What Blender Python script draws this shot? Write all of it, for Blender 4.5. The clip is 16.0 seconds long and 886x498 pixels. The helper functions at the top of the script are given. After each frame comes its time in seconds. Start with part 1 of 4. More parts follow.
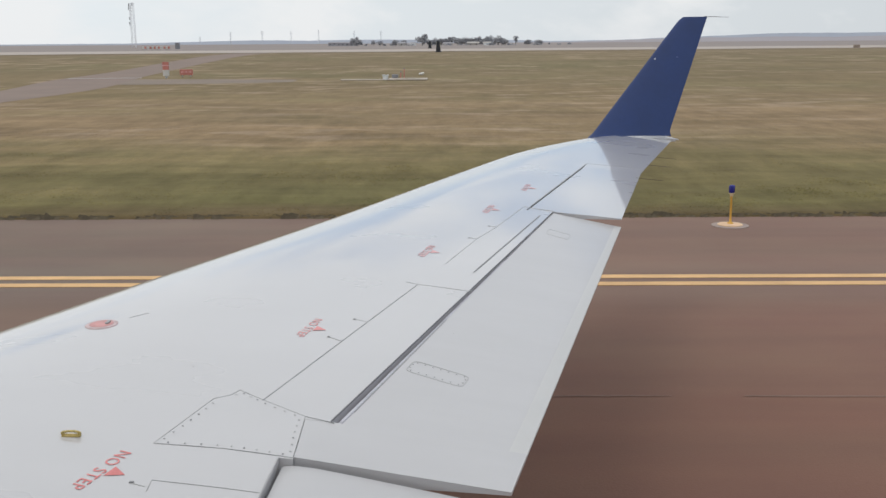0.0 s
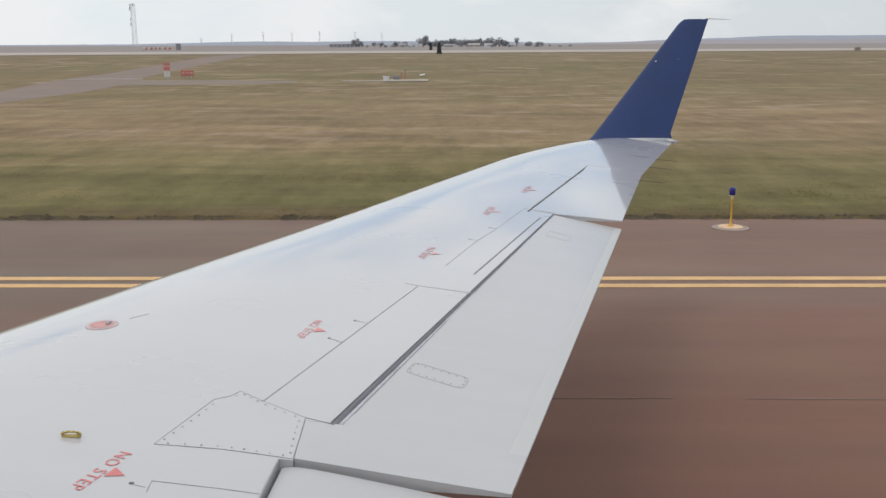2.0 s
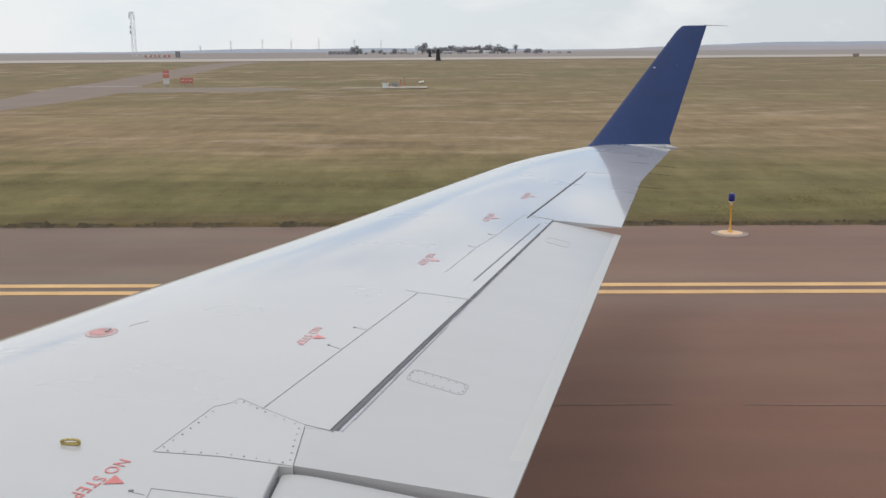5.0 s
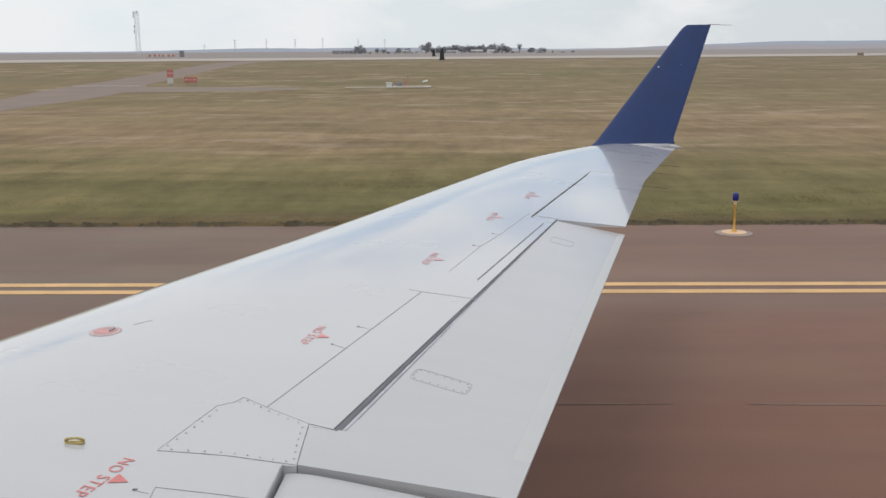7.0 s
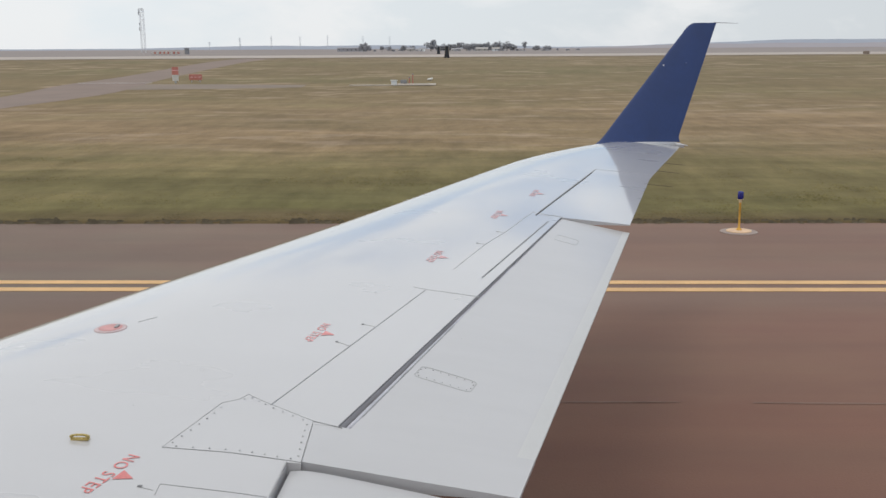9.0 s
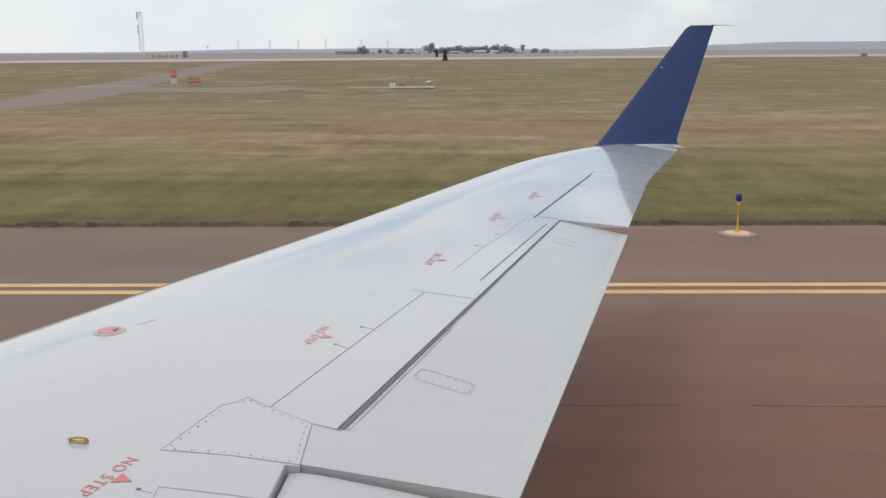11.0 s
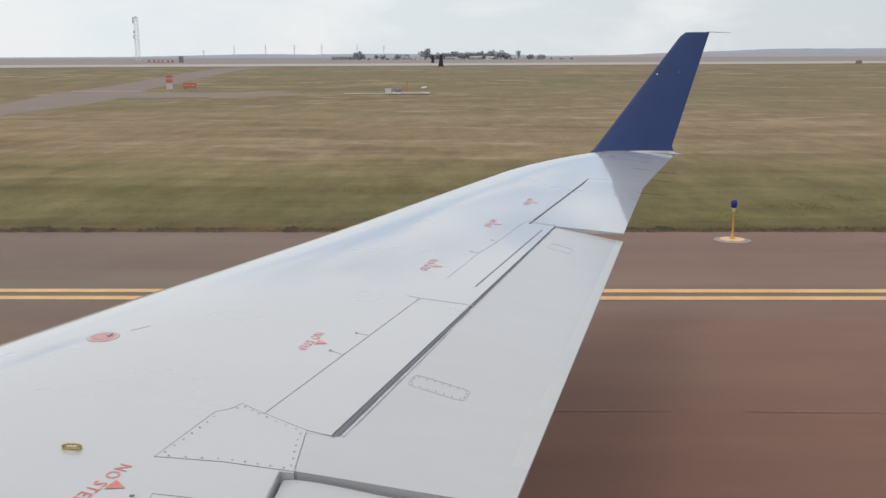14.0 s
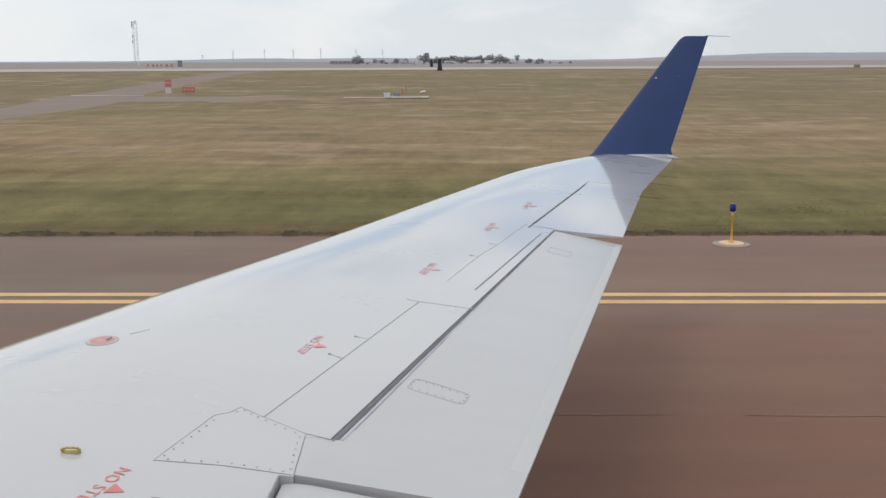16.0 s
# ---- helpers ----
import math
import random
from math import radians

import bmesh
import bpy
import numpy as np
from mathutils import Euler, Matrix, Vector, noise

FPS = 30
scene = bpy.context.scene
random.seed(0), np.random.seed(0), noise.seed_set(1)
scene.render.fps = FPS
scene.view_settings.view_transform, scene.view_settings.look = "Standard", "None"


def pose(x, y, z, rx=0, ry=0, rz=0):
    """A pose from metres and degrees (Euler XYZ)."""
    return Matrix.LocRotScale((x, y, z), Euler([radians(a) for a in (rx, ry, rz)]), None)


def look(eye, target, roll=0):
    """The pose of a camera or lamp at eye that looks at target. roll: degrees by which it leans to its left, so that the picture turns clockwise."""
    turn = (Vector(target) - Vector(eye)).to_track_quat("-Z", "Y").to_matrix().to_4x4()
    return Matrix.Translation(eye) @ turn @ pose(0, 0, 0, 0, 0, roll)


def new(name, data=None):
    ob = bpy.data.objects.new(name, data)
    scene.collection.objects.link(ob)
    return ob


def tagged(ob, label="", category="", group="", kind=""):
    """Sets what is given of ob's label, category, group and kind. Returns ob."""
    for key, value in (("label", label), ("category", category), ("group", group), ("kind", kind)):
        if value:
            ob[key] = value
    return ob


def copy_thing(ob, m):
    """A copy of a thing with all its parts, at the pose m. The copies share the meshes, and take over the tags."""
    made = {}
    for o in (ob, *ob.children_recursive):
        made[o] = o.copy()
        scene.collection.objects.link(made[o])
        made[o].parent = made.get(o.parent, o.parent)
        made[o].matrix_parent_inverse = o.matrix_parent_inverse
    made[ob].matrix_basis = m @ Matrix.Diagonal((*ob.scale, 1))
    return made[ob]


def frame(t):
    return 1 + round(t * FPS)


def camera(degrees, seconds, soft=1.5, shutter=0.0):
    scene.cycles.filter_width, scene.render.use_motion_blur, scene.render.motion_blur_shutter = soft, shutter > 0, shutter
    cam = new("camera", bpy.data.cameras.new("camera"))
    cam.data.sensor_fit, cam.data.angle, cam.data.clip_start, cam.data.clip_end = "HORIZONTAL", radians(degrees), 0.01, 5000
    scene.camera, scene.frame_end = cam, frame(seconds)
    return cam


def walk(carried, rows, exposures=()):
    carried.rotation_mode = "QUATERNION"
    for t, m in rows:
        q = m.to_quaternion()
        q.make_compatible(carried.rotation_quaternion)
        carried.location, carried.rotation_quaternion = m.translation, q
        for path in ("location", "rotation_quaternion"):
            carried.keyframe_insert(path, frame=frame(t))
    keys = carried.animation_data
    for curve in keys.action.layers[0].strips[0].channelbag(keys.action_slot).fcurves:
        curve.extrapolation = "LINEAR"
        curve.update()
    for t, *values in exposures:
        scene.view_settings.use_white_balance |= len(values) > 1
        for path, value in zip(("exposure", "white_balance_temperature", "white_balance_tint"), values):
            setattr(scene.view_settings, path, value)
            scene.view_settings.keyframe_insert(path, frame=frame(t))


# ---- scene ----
cam = camera(47.8, 16.0, soft=1.5)
PATH = [
    (0, 0.0005, 0.0007, 2.4505, 78.218, 0.121, -0.210),
    (0.5, 0.0007, -0.0021, 2.4523, 78.097, 0.173, -0.125),
    (1, 0.0021, -0.0009, 2.4524, 78.137, 0.093, -0.063),
    (1.5, -0.0007, 0.0010, 2.4499, 78.126, 0.115, -0.030),
    (2, -0.0002, -0.0001, 2.4508, 78.306, -0.030, -0.159),
    (2.5, -0.0013, 0.0008, 2.4479, 78.488, -0.293, -0.248),
    (3, -0.0008, 0.0014, 2.4492, 78.508, -0.329, -0.244),
    (3.5, -0.0002, 0.0007, 2.4512, 78.655, -0.205, -0.236),
    (6, -0.0005, 0.0004, 2.4496, 78.695, 0.153, -0.198),
    (6.5, -0.0001, 0.0011, 2.4499, 78.666, 0.126, -0.123),
    (7, -0.0000, -0.0000, 2.4500, 78.654, 0.110, -0.000),
    (7.5, -0.0008, -0.0005, 2.4492, 78.586, 0.193, 0.099),
    (8, -0.0006, -0.0016, 2.4504, 78.564, 0.111, 0.229),
    (8.5, -0.0007, -0.0009, 2.4508, 78.516, 0.088, 0.230),
    (9, -0.0010, -0.0012, 2.4504, 78.529, 0.023, 0.274),
    (11.5, -0.0012, -0.0019, 2.4486, 78.715, 0.133, 0.132),
    (12, -0.0006, -0.0002, 2.4497, 78.722, 0.148, 0.100),
    (12.5, -0.0017, 0.0004, 2.4515, 78.688, 0.086, 0.173),
    (13, 0.0009, 0.0003, 2.4510, 78.603, 0.098, 0.370),
    (13.5, 0.0008, 0.0016, 2.4514, 78.687, 0.082, 0.145),
    (14, 0.0004, -0.0001, 2.4510, 79.010, -0.072, -0.053),
    (14.5, -0.0027, 0.0018, 2.4495, 79.153, -0.128, -0.216),
    (15, -0.0011, 0.0036, 2.4495, 79.182, -0.148, -0.206),
    (15.5, -0.0013, 0.0003, 2.4488, 79.398, -0.084, -0.184),
    (16, -0.0016, 0.0010, 2.4484, 79.241, -0.051, -0.125),
]
# the aeroplane sits a touch banked, its nose a degree off the taxiway's line
EYE = Vector((0, 0, 2.45))
ATTITUDE = Matrix.Translation(EYE) @ pose(0, 0, 0, 0, 0.26, 1.0) @ Matrix.Translation(-EYE)
walk(cam, [(t, ATTITUDE @ pose(*p)) for t, *p in PATH])

# ---------------------------------------------------------------- light
SUN_FROM = Vector((-0.22, -0.12, 0.95)).normalized()
scene.view_settings.exposure = 0.0
world = bpy.data.worlds.new("sky")
scene.world = world
world.use_nodes = True
wn, wl = world.node_tree.nodes, world.node_tree.links
wn.clear()
w_out, w_bg = wn.new("ShaderNodeOutputWorld"), wn.new("ShaderNodeBackground")
w_sky, w_tc, w_map = wn.new("ShaderNodeTexSky"), wn.new("ShaderNodeTexCoord"), wn.new("ShaderNodeMapping")
w_n, w_r, w_mix = wn.new("ShaderNodeTexNoise"), wn.new("ShaderNodeValToRGB"), wn.new("ShaderNodeMix")
w_sky.sky_type, w_sky.sun_disc = "NISHITA", False
w_sky.sun_elevation = math.asin(SUN_FROM.z)
w_sky.sun_rotation = math.atan2(SUN_FROM.x, SUN_FROM.y)
w_sky.air_density, w_sky.dust_density, w_sky.ozone_density = 1.0, 0.6, 1.5
w_sep, w_hz = wn.new("ShaderNodeSeparateXYZ"), wn.new("ShaderNodeMapRange")
w_map.inputs["Scale"].default_value = (3.4, 3.4, 8.0)
w_map.inputs["Location"].default_value = (-3.43, -4.69, 1.2)
w_n.inputs["Scale"].default_value, w_n.inputs["Detail"].default_value = 1.6, 6.0
w_n.inputs["Roughness"].default_value, w_n.inputs["Distortion"].default_value = 0.55, 0.3
w_r.color_ramp.elements[0].position, w_r.color_ramp.elements[1].position = 0.545, 0.71
w_r.color_ramp.elements[0].color, w_r.color_ramp.elements[1].color = (0.06, 0.06, 0.06, 1), (0.97, 0.97, 0.97, 1)
w_mix.data_type = "RGBA"
w_mix.inputs["B"].default_value = (5.84, 6.02, 6.18, 1)
w_bg.inputs["Strength"].default_value = 0.143
wl.new(w_tc.outputs["Generated"], w_map.inputs["Vector"])
wl.new(w_map.outputs["Vector"], w_n.inputs["Vector"])
w_up = wn.new("ShaderNodeMath")
w_up.operation = "MULTIPLY_ADD"
w_up.inputs[1].default_value = 1.6
wl.new(w_sep.outputs["Z"], w_up.inputs[0])
w_side = wn.new("ShaderNodeMath")
w_side.operation = "MULTIPLY_ADD"
w_side.inputs[1].default_value = -0.32
wl.new(w_sep.outputs["X"], w_side.inputs[0])
wl.new(w_n.outputs["Fac"], w_side.inputs[2])
wl.new(w_side.outputs[0], w_up.inputs[2])
# a clear gap between the low banks and the cloud sheet above
w_gap = wn.new("ShaderNodeMath")
w_gap.operation = "SUBTRACT"
w_gap.inputs[1].default_value = 0.30
wl.new(w_up.outputs[0], w_gap.inputs[0])
wl.new(w_gap.outputs[0], w_r.inputs["Fac"])
w_hz.interpolation_type = "SMOOTHSTEP"
w_hz.inputs["From Min"].default_value, w_hz.inputs["From Max"].default_value = 0.13, 0.20
w_hz.inputs["To Min"].default_value, w_hz.inputs["To Max"].default_value = 0.95, 0.0
wl.new(w_tc.outputs["Generated"], w_sep.inputs[0])
wl.new(w_sep.outputs["Z"], w_hz.inputs["Value"])
w_haze = wn.new("ShaderNodeMix")
w_haze.data_type = "RGBA"
w_east, w_tint = wn.new("ShaderNodeMapRange"), wn.new("ShaderNodeMix")
w_east.inputs["From Min"].default_value, w_east.inputs["From Max"].default_value = -0.45, 0.45
w_tint.data_type = "RGBA"
w_tint.inputs["A"].default_value, w_tint.inputs["B"].default_value = (5.62, 6.02, 6.30, 1), (4.38, 4.66, 4.92, 1)
wl.new(w_sep.outputs["X"], w_east.inputs["Value"])
wl.new(w_east.outputs["Result"], w_tint.inputs["Factor"])
# pale cloud banks low in the sky
w_low, w_bank = wn.new("ShaderNodeMapRange"), wn.new("ShaderNodeMix")
w_low.inputs["From Min"].default_value, w_low.inputs["From Max"].default_value, w_low.inputs["To Max"].default_value = 0.46, 0.62, 0.75
w_bank.data_type = "RGBA"
w_bank.inputs["B"].default_value = (6.08, 6.12, 6.20, 1)
wl.new(w_side.outputs[0], w_low.inputs["Value"])
wl.new(w_low.outputs["Result"], w_bank.inputs["Factor"])
wl.new(w_tint.outputs["Result"], w_bank.inputs["A"])
wl.new(w_bank.outputs["Result"], w_haze.inputs["B"])
wl.new(w_sky.outputs["Color"], w_mix.inputs["A"])
wl.new(w_r.outputs["Color"], w_mix.inputs["Factor"])
wl.new(w_mix.outputs["Result"], w_haze.inputs["A"])
wl.new(w_hz.outputs["Result"], w_haze.inputs["Factor"])
wl.new(w_haze.outputs["Result"], w_bg.inputs["Color"])
wl.new(w_bg.outputs["Background"], w_out.inputs["Surface"])

sun = new("sun", bpy.data.lights.new("sun", "SUN"))
sun.data.energy, sun.data.angle, sun.data.color = 0.45, radians(24.0), (1.0, 0.94, 0.86)
sun.matrix_world = look(SUN_FROM * 50, (0, 0, 0))


# ---------------------------------------------------------------- materials
def mat(name, color, rough=0.6, metal=0.0, vary=0.12, scale=3.0, fine=40.0, bump=0.0, coat=0.0, stretch=(1, 1, 1), gloss_vary=0.1, fine_detail=3.0):
    """A surface with two scales of tone, uneven gloss and fine relief, in metres."""
    m = bpy.data.materials.new(name)
    m.use_nodes = True
    n, l = m.node_tree.nodes, m.node_tree.links
    b = n["Principled BSDF"]
    tc, mp = n.new("ShaderNodeTexCoord"), n.new("ShaderNodeMapping")
    mp.inputs["Scale"].default_value = stretch
    l.new(tc.outputs["Object"], mp.inputs["Vector"])
    a, f, mx, hs = n.new("ShaderNodeTexNoise"), n.new("ShaderNodeTexNoise"), n.new("ShaderNodeMath"), n.new("ShaderNodeMix")
    a.inputs["Scale"].default_value, a.inputs["Detail"].default_value = scale, 4
    f.inputs["Scale"].default_value, f.inputs["Detail"].default_value = fine, fine_detail
    l.new(mp.outputs["Vector"], a.inputs["Vector"])
    l.new(mp.outputs["Vector"], f.inputs["Vector"])
    mx.operation = "MULTIPLY_ADD"
    l.new(f.outputs["Fac"], mx.inputs[0])
    mx.inputs[1].default_value = 0.4
    l.new(a.outputs["Fac"], mx.inputs[2])
    mr = n.new("ShaderNodeMapRange")
    mr.inputs["From Min"].default_value, mr.inputs["From Max"].default_value = 0.4, 1.0
    l.new(mx.outputs[0], mr.inputs["Value"])
    hs.data_type = "RGBA"
    hs.inputs["A"].default_value = (*[c * (1 - vary) for c in color], 1)
    hs.inputs["B"].default_value = (*[min(1, c * (1 + vary)) for c in color], 1)
    l.new(mr.outputs["Result"], hs.inputs["Factor"])
    l.new(hs.outputs["Result"], b.inputs["Base Color"])
    rr = n.new("ShaderNodeMapRange")
    rr.inputs["To Min"].default_value, rr.inputs["To Max"].default_value = max(0.02, rough - gloss_vary * rough), min(1, rough + gloss_vary * rough)
    l.new(a.outputs["Fac"], rr.inputs["Value"])
    l.new(rr.outputs["Result"], b.inputs["Roughness"])
    b.inputs["Metallic"].default_value = metal
    b.inputs["Coat Weight"].default_value = coat
    b.inputs["Coat Roughness"].default_value = 0.05
    if bump:
        bp = n.new("ShaderNodeBump")
        bp.inputs["Strength"].default_value, bp.inputs["Distance"].default_value = 0.6, bump
        l.new(f.outputs["Fac"], bp.inputs["Height"])
        l.new(bp.outputs["Normal"], b.inputs["Normal"])
    return m


M_WHITE = mat("white_aircraft_paint", (0.578, 0.569, 0.574), 0.28, vary=0.03, scale=1.3, fine=3.5, coat=1.0, stretch=(0.8, 1.6, 1))
M_GREYW = mat("grey_white_flap_paint", (0.575, 0.568, 0.573), 0.36, vary=0.03, scale=2.0, fine=9, coat=0.3, stretch=(0.7, 2.5, 1))
M_PANEL = mat("light_grey_panel_paint", (0.60, 0.595, 0.585), 0.42, vary=0.03, scale=3.0, fine=30)
M_BLUE = mat("navy_winglet_paint", (0.0155, 0.041, 0.152), 0.42, vary=0.14, scale=4.0, fine=30, coat=0.08)
M_SCUFF = mat("pale_blue_scuff", (0.10, 0.14, 0.30), 0.5, vary=0.2)
M_SEAM = mat("dark_seam_sealant", (0.26, 0.26, 0.265), 0.7, vary=0.3, scale=12, fine=80)
M_FAINT = mat("pale_grey_seam_sealant", (0.50, 0.50, 0.50), 0.7, vary=0.2, scale=12, fine=80)
M_SLOT = mat("bare_grey_slot_metal", (0.54, 0.53, 0.58), 0.5, metal=0.1, vary=0.25, scale=8, fine=60)
M_RED = mat("faded_red_stencil", (0.78, 0.26, 0.25), 0.6, vary=0.2, scale=30, fine=120)
M_MIDRED = mat("sun_faded_red_stencil", (0.80, 0.34, 0.335), 0.6, vary=0.2, scale=30, fine=120)
M_PALERED = mat("weathered_red_stencil", (0.77, 0.465, 0.475), 0.6, vary=0.2, scale=30, fine=120)
M_MID = mat("grey_seam_sealant", (0.37, 0.37, 0.375), 0.7, vary=0.3, scale=12, fine=80)
M_CAPRING = mat("faded_pink_cap_ring", (0.60, 0.46, 0.46), 0.5, vary=0.2, scale=20, fine=80)
M_CAPRED = mat("worn_red_cap_paint", (0.64, 0.33, 0.32), 0.55, vary=0.25, scale=22, fine=90)
M_PALERIVET = mat("pale_rivet", (0.47, 0.47, 0.47), 0.5, metal=0.2, vary=0.2)
M_RIVET = mat("dark_rivet", (0.30, 0.30, 0.31), 0.5, metal=0.4, vary=0.2)
M_BRASS = mat("brass_lug", (0.62, 0.48, 0.18), 0.35, metal=0.4, vary=0.2, scale=20)
M_SHELL = mat("white_fuselage_paint", (0.66, 0.67, 0.68), 0.4, vary=0.03, scale=1.0, fine=10)
M_YELLOW = mat("yellow_road_paint", (0.74, 0.46, 0.215), 0.75, vary=0.18, scale=2.0, fine=45, bump=0.002)
M_LIGHTPAINT = mat("white_road_paint", (0.62, 0.60, 0.56), 0.8, vary=0.15, scale=3, fine=40)
M_CONCRETE = mat("pale_concrete", (0.43, 0.37, 0.33), 0.85, vary=0.16, scale=1.2, fine=25, bump=0.004)
M_FOOTING = mat("weathered_footing_concrete", (0.36, 0.285, 0.25), 0.85, vary=0.16, scale=3, fine=25, bump=0.004)
M_PALESLAB = mat("pale_slab_concrete", (0.51, 0.445, 0.38), 0.85, vary=0.12, scale=1.2, fine=25)
M_RUNWAY = mat("runway_concrete", (0.465, 0.40, 0.35), 0.85, vary=0.10, scale=0.05, fine=0.6, stretch=(0.2, 1, 1))
M_ROAD = mat("service_road_asphalt", (0.252, 0.188, 0.154), 0.9, vary=0.12, scale=0.4, fine=12, bump=0.004)
M_TRACK = mat("worn_track_gravel", (0.254, 0.200, 0.158), 0.95, vary=0.15, scale=0.5, fine=6)
M_ORANGE = mat("yellow_orange_pole_paint", (0.72, 0.40, 0.07), 0.5, vary=0.12, scale=10)
M_LENS = mat("cobalt_blue_glass", (0.016, 0.018, 0.20), 0.2, vary=0.1, scale=20)
M_SIGNY = mat("yellow_sign_face", (0.70, 0.40, 0.03), 0.45, vary=0.10, scale=5)
M_BLACK = mat("black_sign_enamel", (0.022, 0.024, 0.03), 0.5, vary=0.3, scale=5)
M_SIGNW = mat("white_sign_paint", (0.75, 0.76, 0.76), 0.5, vary=0.05)
M_SIGNRED = mat("red_sign_face", (0.52, 0.19, 0.15), 0.5, vary=0.12, scale=4)
M_STEEL = mat("galvanised_steel", (0.42, 0.43, 0.45), 0.5, metal=0.5, vary=0.15, scale=6)
M_MAST = mat("pale_galvanised_mast", (0.70, 0.70, 0.72), 0.6, vary=0.1, scale=2)
# tower steel lightened, the haze of distance being part of its colour
M_FARPOLE = mat("hazy_grey_steel", (0.62, 0.65, 0.68), 0.8, vary=0.05)
M_BARK = mat("tree_bark", (0.10, 0.08, 0.06), 0.9, vary=0.2)
# distance haze put into the leaf colour, paler and greyer than bare foliage
M_LEAF = mat("haze_paled_leaves", (0.33, 0.33, 0.345), 0.9, vary=0.25, scale=0.6, fine=3)
M_WEED = mat("green_weed_leaves", (0.085, 0.105, 0.045), 0.9, vary=0.25, scale=4, fine=20)
M_WALLA = mat("pale_house_siding", (0.46, 0.43, 0.40), 0.8, vary=0.1, scale=0.5)
M_ROOFA = mat("grey_roof_sheet", (0.24, 0.24, 0.25), 0.7, vary=0.1, scale=0.5)
# paler than the near roof sheet: distance haze is mixed into this colour
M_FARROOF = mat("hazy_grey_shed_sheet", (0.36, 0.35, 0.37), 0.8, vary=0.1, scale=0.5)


def pavement_material():
    """Reddish-brown weathered pavement: long tyre-worn streaks, blotches, aggregate."""
    m = mat("reddish_brown_pavement", (0.257, 0.166, 0.124), 0.85, vary=0.10, scale=0.5, fine=60, bump=0.003)
    n, l = m.node_tree.nodes, m.node_tree.links
    b = n["Principled BSDF"]
    src = b.inputs["Base Color"].links[0].from_socket
    tc, mp, no, ra, mx = n.new("ShaderNodeTexCoord"), n.new("ShaderNodeMapping"), n.new("ShaderNodeTexNoise"), n.new("ShaderNodeMapRange"), n.new("ShaderNodeMix")
    mp.inputs["Scale"].default_value = (0.04, 0.9, 1)
    no.inputs["Scale"].default_value, no.inputs["Detail"].default_value = 1.5, 5
    l.new(tc.outputs["Object"], mp.inputs["Vector"])
    l.new(mp.outputs["Vector"], no.inputs["Vector"])
    l.new(no.outputs["Fac"], ra.inputs["Value"])
    ra.inputs["From Min"].default_value, ra.inputs["From Max"].default_value = 0.35, 0.65
    ra.inputs["To Min"].default_value, ra.inputs["To Max"].default_value = 0.0, 0.35
    mx.data_type = "RGBA"
    l.new(ra.outputs["Result"], mx.inputs["Factor"])
    l.new(src, mx.inputs["A"])
    mx.inputs["B"].default_value = (0.172, 0.114, 0.091, 1)
    sep, lane, mz = n.new("ShaderNodeSeparateXYZ"), n.new("ShaderNodeValToRGB"), n.new("ShaderNodeMix")
    l.new(tc.outputs["Object"], sep.inputs[0])
    dv = n.new("ShaderNodeMapRange")
    dv.inputs["From Min"].default_value, dv.inputs["From Max"].default_value = 4.0, 14.0
    l.new(sep.outputs["Y"], dv.inputs["Value"])
    l.new(dv.outputs["Result"], lane.inputs["Fac"])
    els = lane.color_ramp.elements
    tones = [(0.0, (0.86, 0.68, 0.64)), (0.255, (0.88, 0.70, 0.65)), (0.275, (0.92, 0.75, 0.71)), (0.50, (0.95, 0.83, 0.80)), (0.56, (0.96, 0.94, 0.95)),
             (0.67, (0.94, 0.94, 0.95)), (0.71, (0.98, 0.92, 0.92)), (0.80, (0.90, 0.84, 0.83)), (1.0, (1.0, 0.94, 0.94))]
    for i, (p, c) in enumerate(tones):
        e = els[i] if i < 2 else els.new(p)
        e.position, e.color = p, (*c, 1)
    mz.data_type, mz.blend_type = "RGBA", "MULTIPLY"
    mz.inputs["Factor"].default_value = 1.0
    l.new(mx.outputs["Result"], mz.inputs["A"])
    l.new(lane.outputs["Color"], mz.inputs["B"])
    # broad uneven patches: redder here, more olive there
    bmap, bn, br, bx = n.new("ShaderNodeMapping"), n.new("ShaderNodeTexNoise"), n.new("ShaderNodeValToRGB"), n.new("ShaderNodeMix")
    bmap.inputs["Scale"].default_value = (0.55, 1.0, 1.0)
    bn.inputs["Scale"].default_value, bn.inputs["Detail"].default_value, bn.inputs["Roughness"].default_value = 0.75, 6, 0.6
    l.new(tc.outputs["Object"], bmap.inputs["Vector"])
    l.new(bmap.outputs["Vector"], bn.inputs["Vector"])
    l.new(bn.outputs["Fac"], br.inputs["Fac"])
    br.color_ramp.elements[0].position, br.color_ramp.elements[1].position = 0.36, 0.64
    br.color_ramp.elements[0].color, br.color_ramp.elements[1].color = (0.95, 0.90, 0.90, 1), (1.03, 1.06, 1.01, 1)
    bx.data_type, bx.blend_type = "RGBA", "MULTIPLY"
    bx.inputs["Factor"].default_value = 1.0
    l.new(mz.outputs["Result"], bx.inputs["A"])
    l.new(br.outputs["Color"], bx.inputs["B"])
    # worn puts the cabin window's cool cast into the colour, stronger leftwards
    worn, window_tint = n.new("ShaderNodeMix"), n.new("ShaderNodeMapRange")
    window_tint.inputs["From Min"].default_value, window_tint.inputs["From Max"].default_value = 1.5, -4.5
    l.new(sep.outputs["X"], window_tint.inputs["Value"])
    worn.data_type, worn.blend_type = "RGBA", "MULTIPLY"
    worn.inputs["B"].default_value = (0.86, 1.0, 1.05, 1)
    l.new(window_tint.outputs["Result"], worn.inputs["Factor"])
